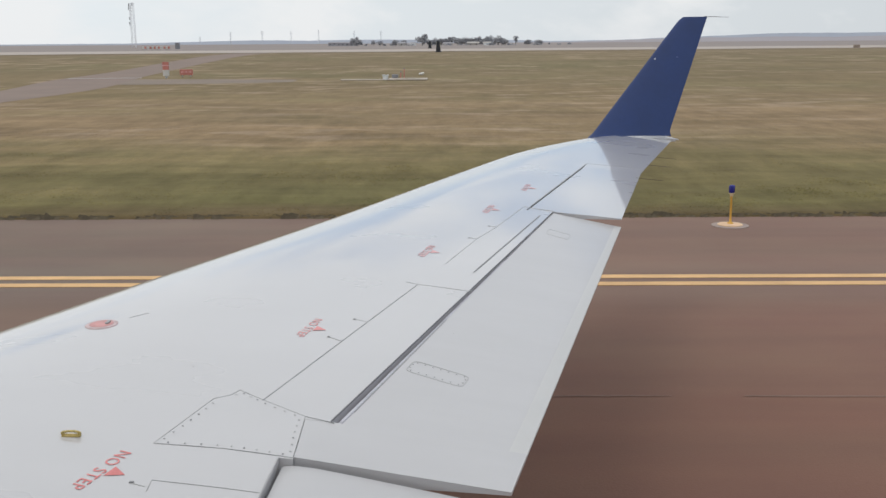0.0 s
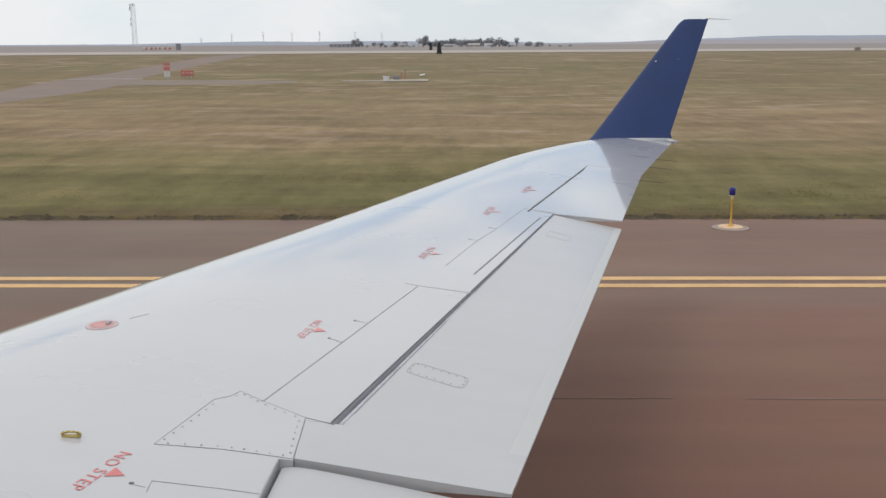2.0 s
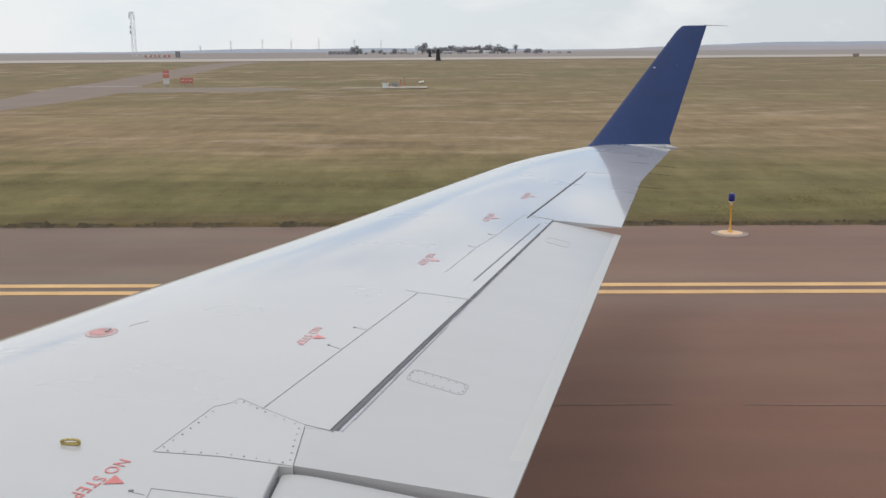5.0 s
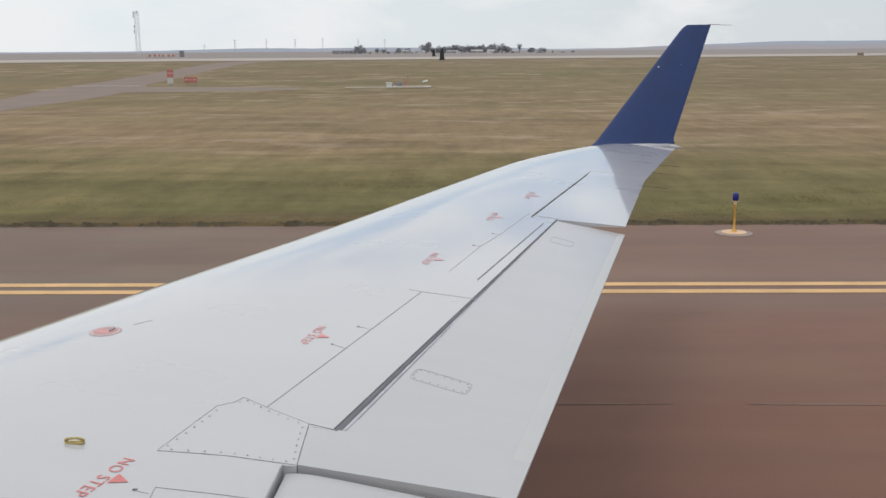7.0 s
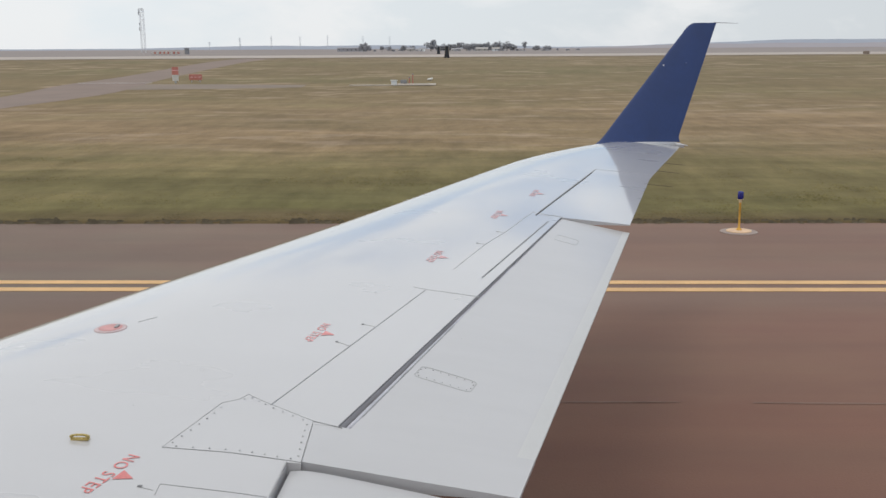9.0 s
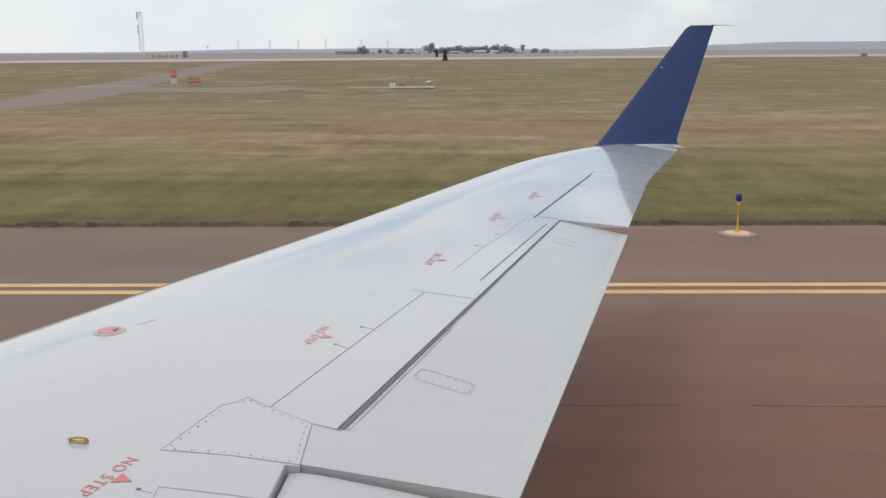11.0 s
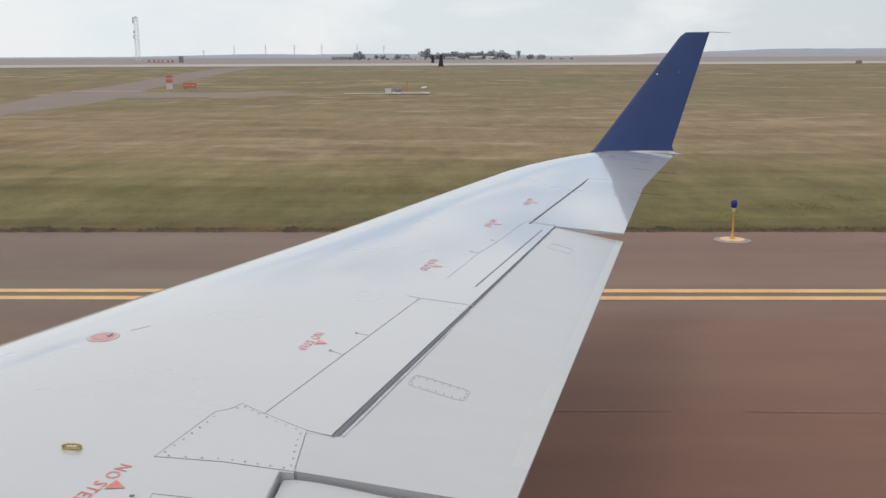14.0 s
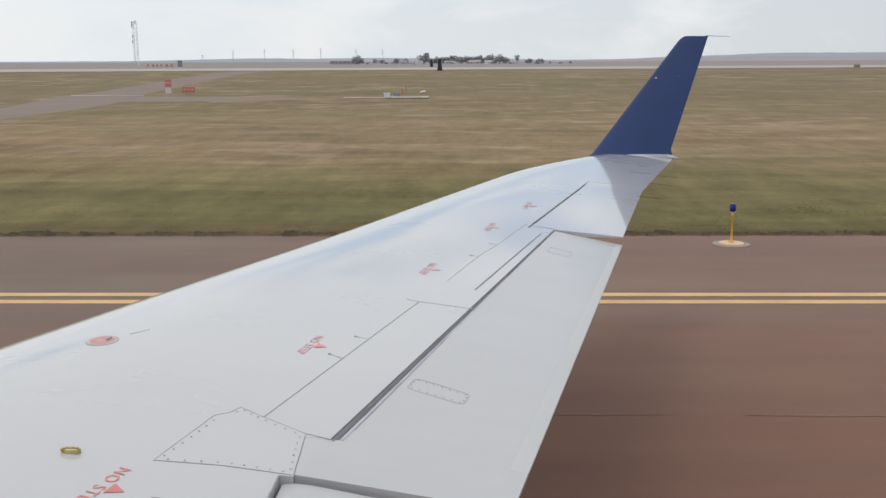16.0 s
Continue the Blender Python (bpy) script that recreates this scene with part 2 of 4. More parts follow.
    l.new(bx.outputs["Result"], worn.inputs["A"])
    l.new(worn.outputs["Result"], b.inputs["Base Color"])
    return m


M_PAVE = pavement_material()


def grass_material(name, bump=0.03, blades=False):
    """Dry prairie: belts of green and straw that follow the distance from the taxiway, broken by long streaks and patches."""
    m = bpy.data.materials.new(name)
    m.use_nodes = True
    n, l = m.node_tree.nodes, m.node_tree.links
    b = n["Principled BSDF"]
    b.inputs["Roughness"].default_value = 0.95
    b.inputs["Specular IOR Level"].default_value = 0.1
    geo, sep = n.new("ShaderNodeNewGeometry"), n.new("ShaderNodeSeparateXYZ")
    l.new(geo.outputs["Position"], sep.inputs[0])

    def math_node(op, a, bb=0.0, c=0.0):
        k = n.new("ShaderNodeMath")
        k.operation = op
        for i, v in enumerate((a, bb, c)):
            if isinstance(v, (int, float)):
                k.inputs[i].default_value = v
            else:
                l.new(v, k.inputs[i])
        return k.outputs[0]

    def noise_of(vec, s, d=4.0, rough=0.55):
        k = n.new("ShaderNodeTexNoise")
        k.inputs["Scale"].default_value, k.inputs["Detail"].default_value, k.inputs["Roughness"].default_value = s, d, rough
        l.new(vec, k.inputs["Vector"])
        return k.outputs["Fac"]

    far = math_node("LOGARITHM", math_node("MAXIMUM", sep.outputs["Y"], 1.0), 10.0)
    com = n.new("ShaderNodeCombineXYZ")
    l.new(math_node("MULTIPLY", sep.outputs["X"], 0.055), com.inputs[0])
    l.new(math_node("MULTIPLY", far, 15.0), com.inputs[1])
    streak = noise_of(com.outputs[0], 1.6, 5.0, 0.6)
    patch = noise_of(geo.outputs["Position"], 0.22, 4.0)
    tuft = noise_of(geo.outputs["Position"], 2.6, 5.0, 0.7)
    pos = math_node("MULTIPLY_ADD", math_node("SUBTRACT", far, 1.14), 1.0, 0.0)
    pos = math_node("ADD", pos, math_node("MULTIPLY", math_node("SUBTRACT", patch, 0.5), 0.10))
    pos = math_node("ADD", pos, math_node("MULTIPLY", math_node("SUBTRACT", streak, 0.5), 0.16))
    ramp = n.new("ShaderNodeValToRGB")
    stops = [(0.00, (0.143, 0.103, 0.054)), (0.05, (0.154, 0.130, 0.057)), (0.18, (0.189, 0.152, 0.073)), (0.27, (0.255, 0.182, 0.104)),
             (0.40, (0.265, 0.188, 0.110)), (0.52, (0.230, 0.171, 0.097)), (0.70, (0.212, 0.165, 0.096)), (0.92, (0.219, 0.169, 0.106)), (1.00, (0.345, 0.246, 0.194))]
    els = ramp.color_ramp.elements
    for i, (p, c) in enumerate(stops):
        e = els[i] if i < 2 else els.new(p)
        e.position, e.color = p, (*c, 1)
    l.new(pos, ramp.inputs["Fac"])
    wide = n.new("ShaderNodeMapping")
    wide.inputs["Scale"].default_value = (0.35, 1.0, 1.0)
    l.new(geo.outputs["Position"], wide.inputs["Vector"])
    broad = noise_of(wide.outputs[0], 0.16, 6.0, 0.65)
    tone = math_node("ADD", math_node("MULTIPLY", math_node("ADD", streak, math_node("SUBTRACT", broad, 0.5)), 1.1), math_node("MULTIPLY", tuft, 0.4))
    tone = math_node("ADD", tone, 0.32)
    deep = n.new("ShaderNodeMapping")
    deep.inputs["Scale"].default_value = (1.0, 0.28, 1.0)
    l.new(geo.outputs["Position"], deep.inputs["Vector"])
    mottle = noise_of(deep.outputs[0], 1.25, 7.0, 0.68)
    tone = math_node("MULTIPLY", tone, math_node("MULTIPLY_ADD", mottle, 1.1, 0.45))
    even = n.new("ShaderNodeMapRange")  # the far turf is more even
    even.inputs["From Min"].default_value, even.inputs["From Max"].default_value = 1.40, 1.80
    even.inputs["To Min"].default_value, even.inputs["To Max"].default_value = 1.0, 0.45
    l.new(far, even.inputs["Value"])
    tone = math_node("MULTIPLY_ADD", math_node("SUBTRACT", tone, 1.07), even.outputs["Result"], 1.07)
    if blades:
        tone = math_node("MULTIPLY", tone, math_node("MULTIPLY_ADD", geo.outputs["Random Per Island"], 0.4, 0.88))
    vm = n.new("ShaderNodeVectorMath")
    vm.operation = "SCALE"
    stretch = n.new("ShaderNodeMapping")
    stretch.inputs["Scale"].default_value = (0.5, 1.0, 1.0)
    l.new(geo.outputs["Position"], stretch.inputs["Vector"])
    lush = n.new("ShaderNodeMapRange")
    lush.inputs["From Min"].default_value, lush.inputs["From Max"].default_value = 0.46, 0.64
    lush.inputs["To Max"].default_value = 0.6
    l.new(noise_of(stretch.outputs[0], 0.11, 5.0, 0.6), lush.inputs["Value"])
    green = n.new("ShaderNodeMix")
    green.data_type, green.blend_type = "RGBA", "MULTIPLY"
    green.inputs["B"].default_value = (0.87, 0.98, 0.90, 1)
    l.new(lush.outputs["Result"], green.inputs["Factor"])
    l.new(ramp.outputs["Color"], green.inputs["A"])

    def ranged(v, lo, hi, top_value=1.0):
        k = n.new("ShaderNodeMapRange")
        k.inputs["From Min"].default_value, k.inputs["From Max"].default_value, k.inputs["To Max"].default_value = lo, hi, top_value
        l.new(v, k.inputs["Value"])
        return k.outputs["Result"]

    # trampled straw and bare pale earth, in scattered patches out in the field
    flat = n.new("ShaderNodeMapping")
    flat.inputs["Scale"].default_value = (0.40, 0.8, 1.0)
    l.new(geo.outputs["Position"], flat.inputs["Vector"])
    clump = ranged(noise_of(flat.outputs[0], 0.9, 4.0, 0.6), 0.50, 0.66)
    area = ranged(noise_of(stretch.outputs[0], 0.07, 3.0, 0.5), 0.40, 0.54, 0.9)
    straw = n.new("ShaderNodeMix")
    straw.data_type = "RGBA"
    straw.inputs["B"].default_value = (0.355, 0.268, 0.185, 1)
    l.new(math_node("MULTIPLY", math_node("MULTIPLY", clump, area), ranged(far, 1.34, 1.44)), straw.inputs["Factor"])
    l.new(green.outputs["Result"], straw.inputs["A"])
    l.new(straw.outputs["Result"], vm.inputs[0])
    l.new(tone, vm.inputs["Scale"])
    l.new(vm.outputs[0], b.inputs["Base Color"])
    if blades:
        return m
    bp = n.new("ShaderNodeBump")
    bp.inputs["Strength"].default_value, bp.inputs["Distance"].default_value = 0.7, bump
    l.new(tuft, bp.inputs["Height"])
    l.new(bp.outputs["Normal"], b.inputs["Normal"])
    return m


M_GRASS = grass_material("dry_prairie_grass", 0.02)
M_BLADE = grass_material("grass_blades", 0.0, True)
# haze over the far ground is painted into its brown
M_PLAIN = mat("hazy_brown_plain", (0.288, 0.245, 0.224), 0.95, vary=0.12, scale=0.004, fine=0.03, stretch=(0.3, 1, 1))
# both ridges carry the air's haze in their base colour
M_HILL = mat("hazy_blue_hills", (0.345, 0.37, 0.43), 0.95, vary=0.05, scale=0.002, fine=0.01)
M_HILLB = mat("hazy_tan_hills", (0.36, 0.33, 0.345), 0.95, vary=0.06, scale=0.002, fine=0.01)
M_JOINT = mat("worn_joint_sealant", (0.215, 0.135, 0.104), 0.9, vary=0.35, scale=0.8, fine=9)
M_SOIL = mat("dark_turf_edge", (0.138, 0.112, 0.072), 0.95, vary=0.35, scale=6, fine=40, bump=0.01)


# ---------------------------------------------------------------- building helpers
def part(name, bm, material, parent=None, label="", smooth=False):
    me = bpy.data.meshes.new(name)
    bmesh.ops.recalc_face_normals(bm, faces=bm.faces[:])
    bm.to_mesh(me)
    bm.free()
    me.materials.append(material)
    if smooth:
        for p in me.polygons:
            p.use_smooth = True
    ob = new(name, me)
    if parent is not None:
        ob.parent = parent
    if label:
        tagged(ob, label)
    return ob


def thing(name, x, y, z, label, category, group="", rz=0.0):
    ob = new(name)
    ob.matrix_basis = pose(x, y, z, 0, 0, rz)
    return tagged(ob, label, category, group)


def box(bm, cx, cy, cz, sx, sy, sz, m=None, bevel=0.0):
    """A box with its centre, its sizes and rounded edges."""
    r = bmesh.ops.create_cube(bm, size=1.0)
    bmesh.ops.scale(bm, vec=(sx, sy, sz), verts=r["verts"])
    bmesh.ops.translate(bm, vec=(cx, cy, cz), verts=r["verts"])
    if bevel:
        es = list({e for v in r["verts"] for e in v.link_edges})
        out = bmesh.ops.bevel(bm, geom=es, offset=bevel, segments=2, affect="EDGES", profile=0.5)
        vs = out["verts"]
    else:
        vs = r["verts"]
    if m is not None:
        bmesh.ops.transform(bm, matrix=m, verts=vs)
    return vs


def rod(bm, a, b, r1, r2=None, seg=8):
    """A round bar from a to b."""
    a, b = Vector(a), Vector(b)
    q = (b - a).to_track_quat("Z", "Y").to_matrix().to_4x4()
    out = bmesh.ops.create_cone(bm, cap_ends=True, segments=seg, radius1=r1, radius2=r1 if r2 is None else r2, depth=(b - a).length)
    bmesh.ops.transform(bm, matrix=Matrix.Translation((a + b) / 2) @ q, verts=out["verts"])


def turned(bm, profile, seg=24):
    """A round body from (radius, height) pairs."""
    rings = [[bm.verts.new((r * math.cos(2 * math.pi * i / seg), r * math.sin(2 * math.pi * i / seg), z)) for i in range(seg)] for r, z in profile]
    for a, b in zip(rings, rings[1:]):
        for i in range(seg):
            bm.faces.new((a[i], a[(i + 1) % seg], b[(i + 1) % seg], b[i]))
    bm.faces.new(rings[0][::-1])
    bm.faces.new(rings[-1])


def sheet(bm, xs, ys, height):
    """A grid over the plan."""
    rows = [[bm.verts.new((x, y, height(x, y))) for x in xs] for y in ys]
    for a, b in zip(rows, rows[1:]):
        for i in range(len(xs) - 1):
            bm.faces.new((a[i], a[i + 1], b[i + 1], b[i]))


# ---------------------------------------------------------------- ground
EDGE = 13.9
SLANT = 0.22  # the runway runs at a slant to the taxiway


def rise(y):
    """The lie of the land: level by the taxiway, up to the runway, down to the far plain."""
    s = min(1.0, max(0.0, (y - 38) / 64))
    f = min(1.0, max(0.0, (y - 300) / 1000))
    return 1.35 * s * s * (3 - 2 * s) - 3.35 * f - 0.0014 * max(0.0, y - 40)


def ground_z(x, y):
    if y < EDGE - 0.02:
        return -0.05
    near = max(0.0, 1 - (y - EDGE) / 60)
    rough = (noise.noise((x * 0.9, y * 0.9, 0)) * 0.035 + noise.noise((x * 0.2, y * 0.2, 3)) * 0.06) * near * min(1, (y - EDGE) / 1.5 + 0.2)
    return rise(y) + 0.02 + rough


def spread(lo, hi, n, power=1.0):
    return [lo + (hi - lo) * (i / n) ** power for i in range(n + 1)]


xs_wide = [-4600, -2400, -1200, -600, -320, -180, -110, -80] + [-60 + 0.75 * i for i in range(161)] + [80, 110, 180, 320, 600, 1200, 2400, 4600]
ys_wide = [-400, -60, EDGE - 0.04] + [EDGE + 0.35 * i for i in range(60)] + spread(35.2, 104, 60) + spread(110, 300, 12) + spread(340, 1300, 16) + [1700, 2300, 3200, 4400]
bm = bmesh.new()
sheet(bm, xs_wide, ys_wide, ground_z)
ground = part("ground", bm, M_GRASS, smooth=True)
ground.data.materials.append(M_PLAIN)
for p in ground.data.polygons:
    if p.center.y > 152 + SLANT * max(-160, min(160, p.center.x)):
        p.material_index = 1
tagged(ground, "dry straw and olive prairie grass beside taxiway", "grass field", kind="structure")

bm = bmesh.new()
ex = [-260 + 2.0 * i for i in range(261)]
sheet(bm, ex, [-60, -20, -5, 3, 8, 12] + [EDGE], lambda x, y: 0.0)
for v in bm.verts:
    if v.co.y > EDGE - 0.01:
        v.co.y += 0.06 * noise.noise((v.co.x * 0.7, 0, 0))
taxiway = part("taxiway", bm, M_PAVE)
tagged(taxiway, "reddish-brown weathered taxiway pavement", "taxiway", kind="structure")

# painted double edge line, in lengths
for k, yl in enumerate((9.965, 10.285)):
    bm = bmesh.new()
    for i in range(-40, 40):
        w = 0.075
        box(bm, i * 6.0 + 3.0, yl, 0.004, 5.996, 2 * w + 0.006 * noise.noise((i * 3.1, k, 0)), 0.004)
    line = part("taxiway_edge_line", bm, M_YELLOW)
    tagged(line, "worn yellow painted taxiway edge stripe", "road marking", "double edge line", "structure")

# sealed joints in the pavement
bm = bmesh.new()
for i in range(-240, 240):
    x0 = i * 0.5
    edge = [(x, 6.66 + 0.03 * noise.noise((x * 0.4, 5, 0)), 0.012 + 0.012 * noise.noise((x * 1.7, 2, 0))) for x in (x0, x0 + 0.5)]
    if noise.noise((x0 * 0.9, 7, 1)) < -0.32:
        continue
    bm.faces.new([bm.verts.new((x, y + q * h, 0.003)) for (x, y, h), q in ((edge[0], -1), (edge[1], -1), (edge[1], 1), (edge[0], 1))])
joint = part("pavement_joint", bm, M_JOINT)
tagged(joint, "dark sealed joint line in taxiway pavement", "joint", kind="structure")

# ragged turf lip along the pavement's edge
bm = bmesh.new()
rng = random.Random(4)
for i in range(4200):
    x = -45 + 90 * i / 4200 + rng.uniform(-0.02, 0.02)
    if -23.9 < x < -15.6:
        continue
    lump = noise.noise((x * 1.6, 3, 0)) + 0.5 * noise.noise((x * 5.0, 9, 0))
    if lump < rng.uniform(-0.7, 0.0):
        continue
    h, w = rng.uniform(0.02, 0.055) * (1 + 0.9 * lump), rng.uniform(0.03, 0.10)
    y = EDGE + rng.uniform(-0.06, 0.10)
    vs = [bm.verts.new(c) for c in ((x - w, y, -0.01), (x + w, y + rng.uniform(-0.03, 0.03), -0.01), (x + w * rng.uniform(0.1, 0.9), y + 0.03, h * 0.8), (x - w * rng.uniform(0.1, 0.9), y + 0.02, h))]
    bm.faces.new(vs)
tagged(part("turf_edge", bm, M_SOIL), "dark ragged turf lip along pavement edge", "turf edge", kind="stuff")

# runway beyond the field
bm = bmesh.new()
sheet(bm, [-320 + 20 * i for i in range(45)], [112, 118, 125, 132, 139, 146, 151], lambda x, y: 0.0)
for v in bm.verts:
    v.co.y += SLANT * v.co.x
    v.co.z = rise(v.co.y) + 0.05
tagged(part("runway", bm, M_RUNWAY), "pale concrete runway strip across the field", "runway", kind="structure")

# service road that leaves the taxiway towards the runway
bm = bmesh.new()
rows = []
for y in [EDGE - 0.1, 14.3, 14.9, 15.8, 17, 18.5, 20.5, 23] + [24 + 2.0 * i for i in range(41)]:
    flare = 1.9 * max(0, 1 - (y - EDGE) / 7.0) ** 2
    lo, hi = -22.55 - flare * 0.6, -19.15 + flare * 1.6 - 0.004 * (y - 40)
    lo += 0.12 * noise.noise((y * 0.5, 1, 0)) - 0.9 * math.exp(-((y - 58) / 6) ** 2)
    hi += 0.12 * noise.noise((y * 0.5, 9, 0)) + 0.9 * math.exp(-((y - 52) / 7) ** 2)
    z = max(0.0, rise(y)) + (0.004 if y < 14 else 0.07 if y < 30 else 0.035)
    across = [(lo - 0.25, z - 0.10)] + [(lo + (hi - lo) * j / 4, z) for j in range(5)] + [(hi + 0.25, z - 0.10)]
    rows.append([bm.verts.new((x, y, h)) for x, h in across])
for a, b in zip(rows, rows[1:]):
    for j in range(6):
        bm.faces.new((a[j], a[j + 1], b[j + 1], b[j]))
tagged(part("service_road", bm, M_ROAD), "narrow reddish asphalt service road through grass", "road", kind="structure")
bm = bmesh.new()
rows = []
for k in range(15):
    x = -19.6 + 0.75 * k
    s = k / 14
    lo, hi = 54.2 + 1.6 * s * s + 0.15 * noise.noise((x, 3, 0)), 58.9 - 1.2 * s * s + 0.15 * noise.noise((x, 8, 0))
    rows.append([bm.verts.new((x, lo + (hi - lo) * j / 3, rise(lo + (hi - lo) * j / 3) + 0.03)) for j in range(4)])
for a, b in zip(rows, rows[1:]):
    for j in range(3):
        bm.faces.new((a[j], b[j], b[j + 1], a[j + 1]))
tagged(part("branch_road", bm, M_TRACK), "worn grey-brown branch track to concrete slabs", "road", kind="structure")
bm = bmesh.new()
box(bm, -20.95, 60.0, rise(60.0) + 0.042, 4.4, 0.22, 0.012)
tagged(part("road_line", bm, M_LIGHTPAINT), "pale painted line across the service road", "road marking", kind="structure")


# ---------------------------------------------------------------- distance
def ridge(name, y, x0, x1, base, top_of, material, label):
    bm = bmesh.new()
    n = 160
    pts = [(x0 + (x1 - x0) * i / n) for i in range(n + 1)]
    lower = [bm.verts.new((x, y, base)) for x in pts]
    crest = [bm.verts.new((x, y + 120, base + top_of(x))) for x in pts]
    back = [bm.verts.new((x, y + 260, base)) for x in pts]
    for a, b in ((lower, crest), (crest, back)):
        for i in range(n):
            bm.faces.new((a[i], a[i + 1], b[i + 1], b[i]))
    return tagged(part(name, bm, material, smooth=True), label, "hills", kind="structure")


def smoothstep(a, b, v):
    s = min(1.0, max(0.0, (v - a) / (b - a)))
    return s * s * (3 - 2 * s)


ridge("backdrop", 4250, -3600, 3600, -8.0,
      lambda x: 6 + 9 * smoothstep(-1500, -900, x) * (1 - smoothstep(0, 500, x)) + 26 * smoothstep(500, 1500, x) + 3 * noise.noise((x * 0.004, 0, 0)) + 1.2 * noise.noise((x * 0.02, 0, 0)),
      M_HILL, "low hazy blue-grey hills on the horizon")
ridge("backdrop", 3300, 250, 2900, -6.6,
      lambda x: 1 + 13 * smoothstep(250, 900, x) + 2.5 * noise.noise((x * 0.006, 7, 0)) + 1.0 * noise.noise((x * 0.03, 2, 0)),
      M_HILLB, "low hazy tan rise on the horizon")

# ---------------------------------------------------------------- the aeroplane's wing
TIP_Z, TIP_Y, DIHEDRAL = 1.5756, 9.1, 0.044


def wing_base(y):
    return TIP_Z + (y - TIP_Y) * DIHEDRAL


def lead(y):
    """Leading edge, swept, raked back towards the winglet."""
    return -1.672 + 0.512 * (y - 3.66) + 0.03 * math.exp(-((y - 5.6) / 1.1) ** 2) + 0.30 * (max(0.0, y - 7.75) / 1.25) ** 2


def trail(y):
    return 0.175 + 0.2698 * (y - 2.46) + 0.09 * max(0.0, y - 7.3)


def nose(c):
    return max(0.0, 1 - ((0.3 - c) / 0.3) ** 2) ** 0.44 if c < 0.3 else 1 - ((c - 0.3) / 0.7) ** 1.5


def top(x, y):
    """Height of the wing's upper skin over the plan."""
    a, b = lead(y), trail(y)
    c = min(1.0, max(0.0, (x - a) / (b - a)))
    return wing_base(y) + 0.055 * (b - a) * nose(c)


def under(x, y):
    a, b = lead(y), trail(y)
    c = min(1.0, max(0.0, (x - a) / (b - a)))
    return wing_base(y) - 0.05 * (b - a) * math.sqrt(max(0.0, 1 - ((0.3 - c) / 0.3) ** 2) if c < 0.3 else 1) * (1 - c) ** 0.8 - 0.004


def slot(y):
    """Aft edge of the fixed skin in front of the outer flap."""
    return -0.324 + 0.3290 * (y - 2.753)


def inner_slot(y):
    return -0.434 + 0.08 * (y - 2.522)


def hinge(y):
    return 0.559 + 0.3515 * (y - 5.902)


def droop(x, y, front, amount):
    s = max(0.0, (x - front) / max(0.05, trail(y) - front))
    return top(x, y) - 0.005 - amount * s


FLAP_IN, FLAP_OUT, STRIP, AIL_OUT = 2.52, 5.745, 2.765, 7.45


def loft(bm, y0, y1, ny, front, aft, nx, upper, lower, power=1.0, pad=0.0):
    """A closed slab between two lines over the plan, with its own upper and lower heights."""
    ups, lows = [], []
    for j in range(ny + 1):
        y = y0 + (y1 - y0) * j / ny
        a, b = front(y), aft(y)
        xs = [a + (b - a) * (i / nx) ** power for i in range(nx + 1)]
        ups.append([bm.verts.new((x, y, upper(x, y))) for x in xs])
        lows.append([bm.verts.new((x, y, min(lower(x, y), upper(x, y) - 0.0015))) for x in xs])
    for j in range(ny):
        for i in range(nx):
            bm.faces.new((ups[j][i], ups[j][i + 1], ups[j + 1][i + 1], ups[j + 1][i]))
            bm.faces.new((lows[j][i], lows[j + 1][i], lows[j + 1][i + 1], lows[j][i + 1]))
        for i, flip in ((0, 1), (nx, 0)):
            q = (ups[j][i], lows[j][i], lows[j + 1][i], ups[j + 1][i])
            bm.faces.new(q if not flip else q[::-1])
    for j in (0, ny):
        for i in range(nx):
            bm.faces.new((ups[j][i], lows[j][i], lows[j][i + 1], ups[j][i + 1]))


airplane = thing("airplane", 0, 0, 0, "white airliner wing with navy blue winglet and red stencils", "airplane")
airplane.matrix_basis = ATTITUDE
bm = bmesh.new()
loft(bm, -1.0, FLAP_IN, 24, lead, inner_slot, 70, top, under, 1.7)
loft(bm, FLAP_IN, STRIP, 6, lead, lambda y: -0.396, 70, top, under, 1.7)
loft(bm, STRIP, FLAP_OUT, 60, lead, slot, 70, top, under, 1.7)
loft(bm, FLAP_OUT, AIL_OUT, 36, lead, hinge, 70, top, under, 1.7)
loft(bm, AIL_OUT, 9.02, 40, lead, trail, 70, top, under, 1.7)
bmesh.ops.remove_doubles(bm, verts=bm.verts[:], dist=0.0004)
wing = part("wing_skin", bm, M_WHITE, airplane, "glossy white wing skin reflecting clouds", smooth=True)


def sharpen(ob, degrees=38):
    """Keeps crisp edges crisp on a smooth-shaded mesh."""
    bmx = bmesh.new()
    bmx.from_mesh(ob.data)
    for e in bmx.edges:
        if len(e.link_faces) != 2 or e.calc_face_angle(0) > radians(degrees):
            e.smooth = False
    bmx.to_mesh(ob.data)
    bmx.free()


sharpen(wing)


def gap_width(y):
    return 0.006 + 0.026 * max(0.0, (5.745 - y) / 3.0) ** 1.4


def outer_height(x, y):
    return droop(x, y, slot(y), 0.042)


def inner_height(x, y):
    """Upper skin of the inner flap, its nose rounded down into the slot."""
    return droop(x, y, inner_slot(y), 0.075) - 0.002 - 0.015 * math.exp(-max(0.0, x - inner_slot(y) - 0.009) / 0.035)


# outer flap: a sunk nose inside the slot, then the upper skin, a little drooped
def flap_front(y):
    return slot(y) + gap_width(y)


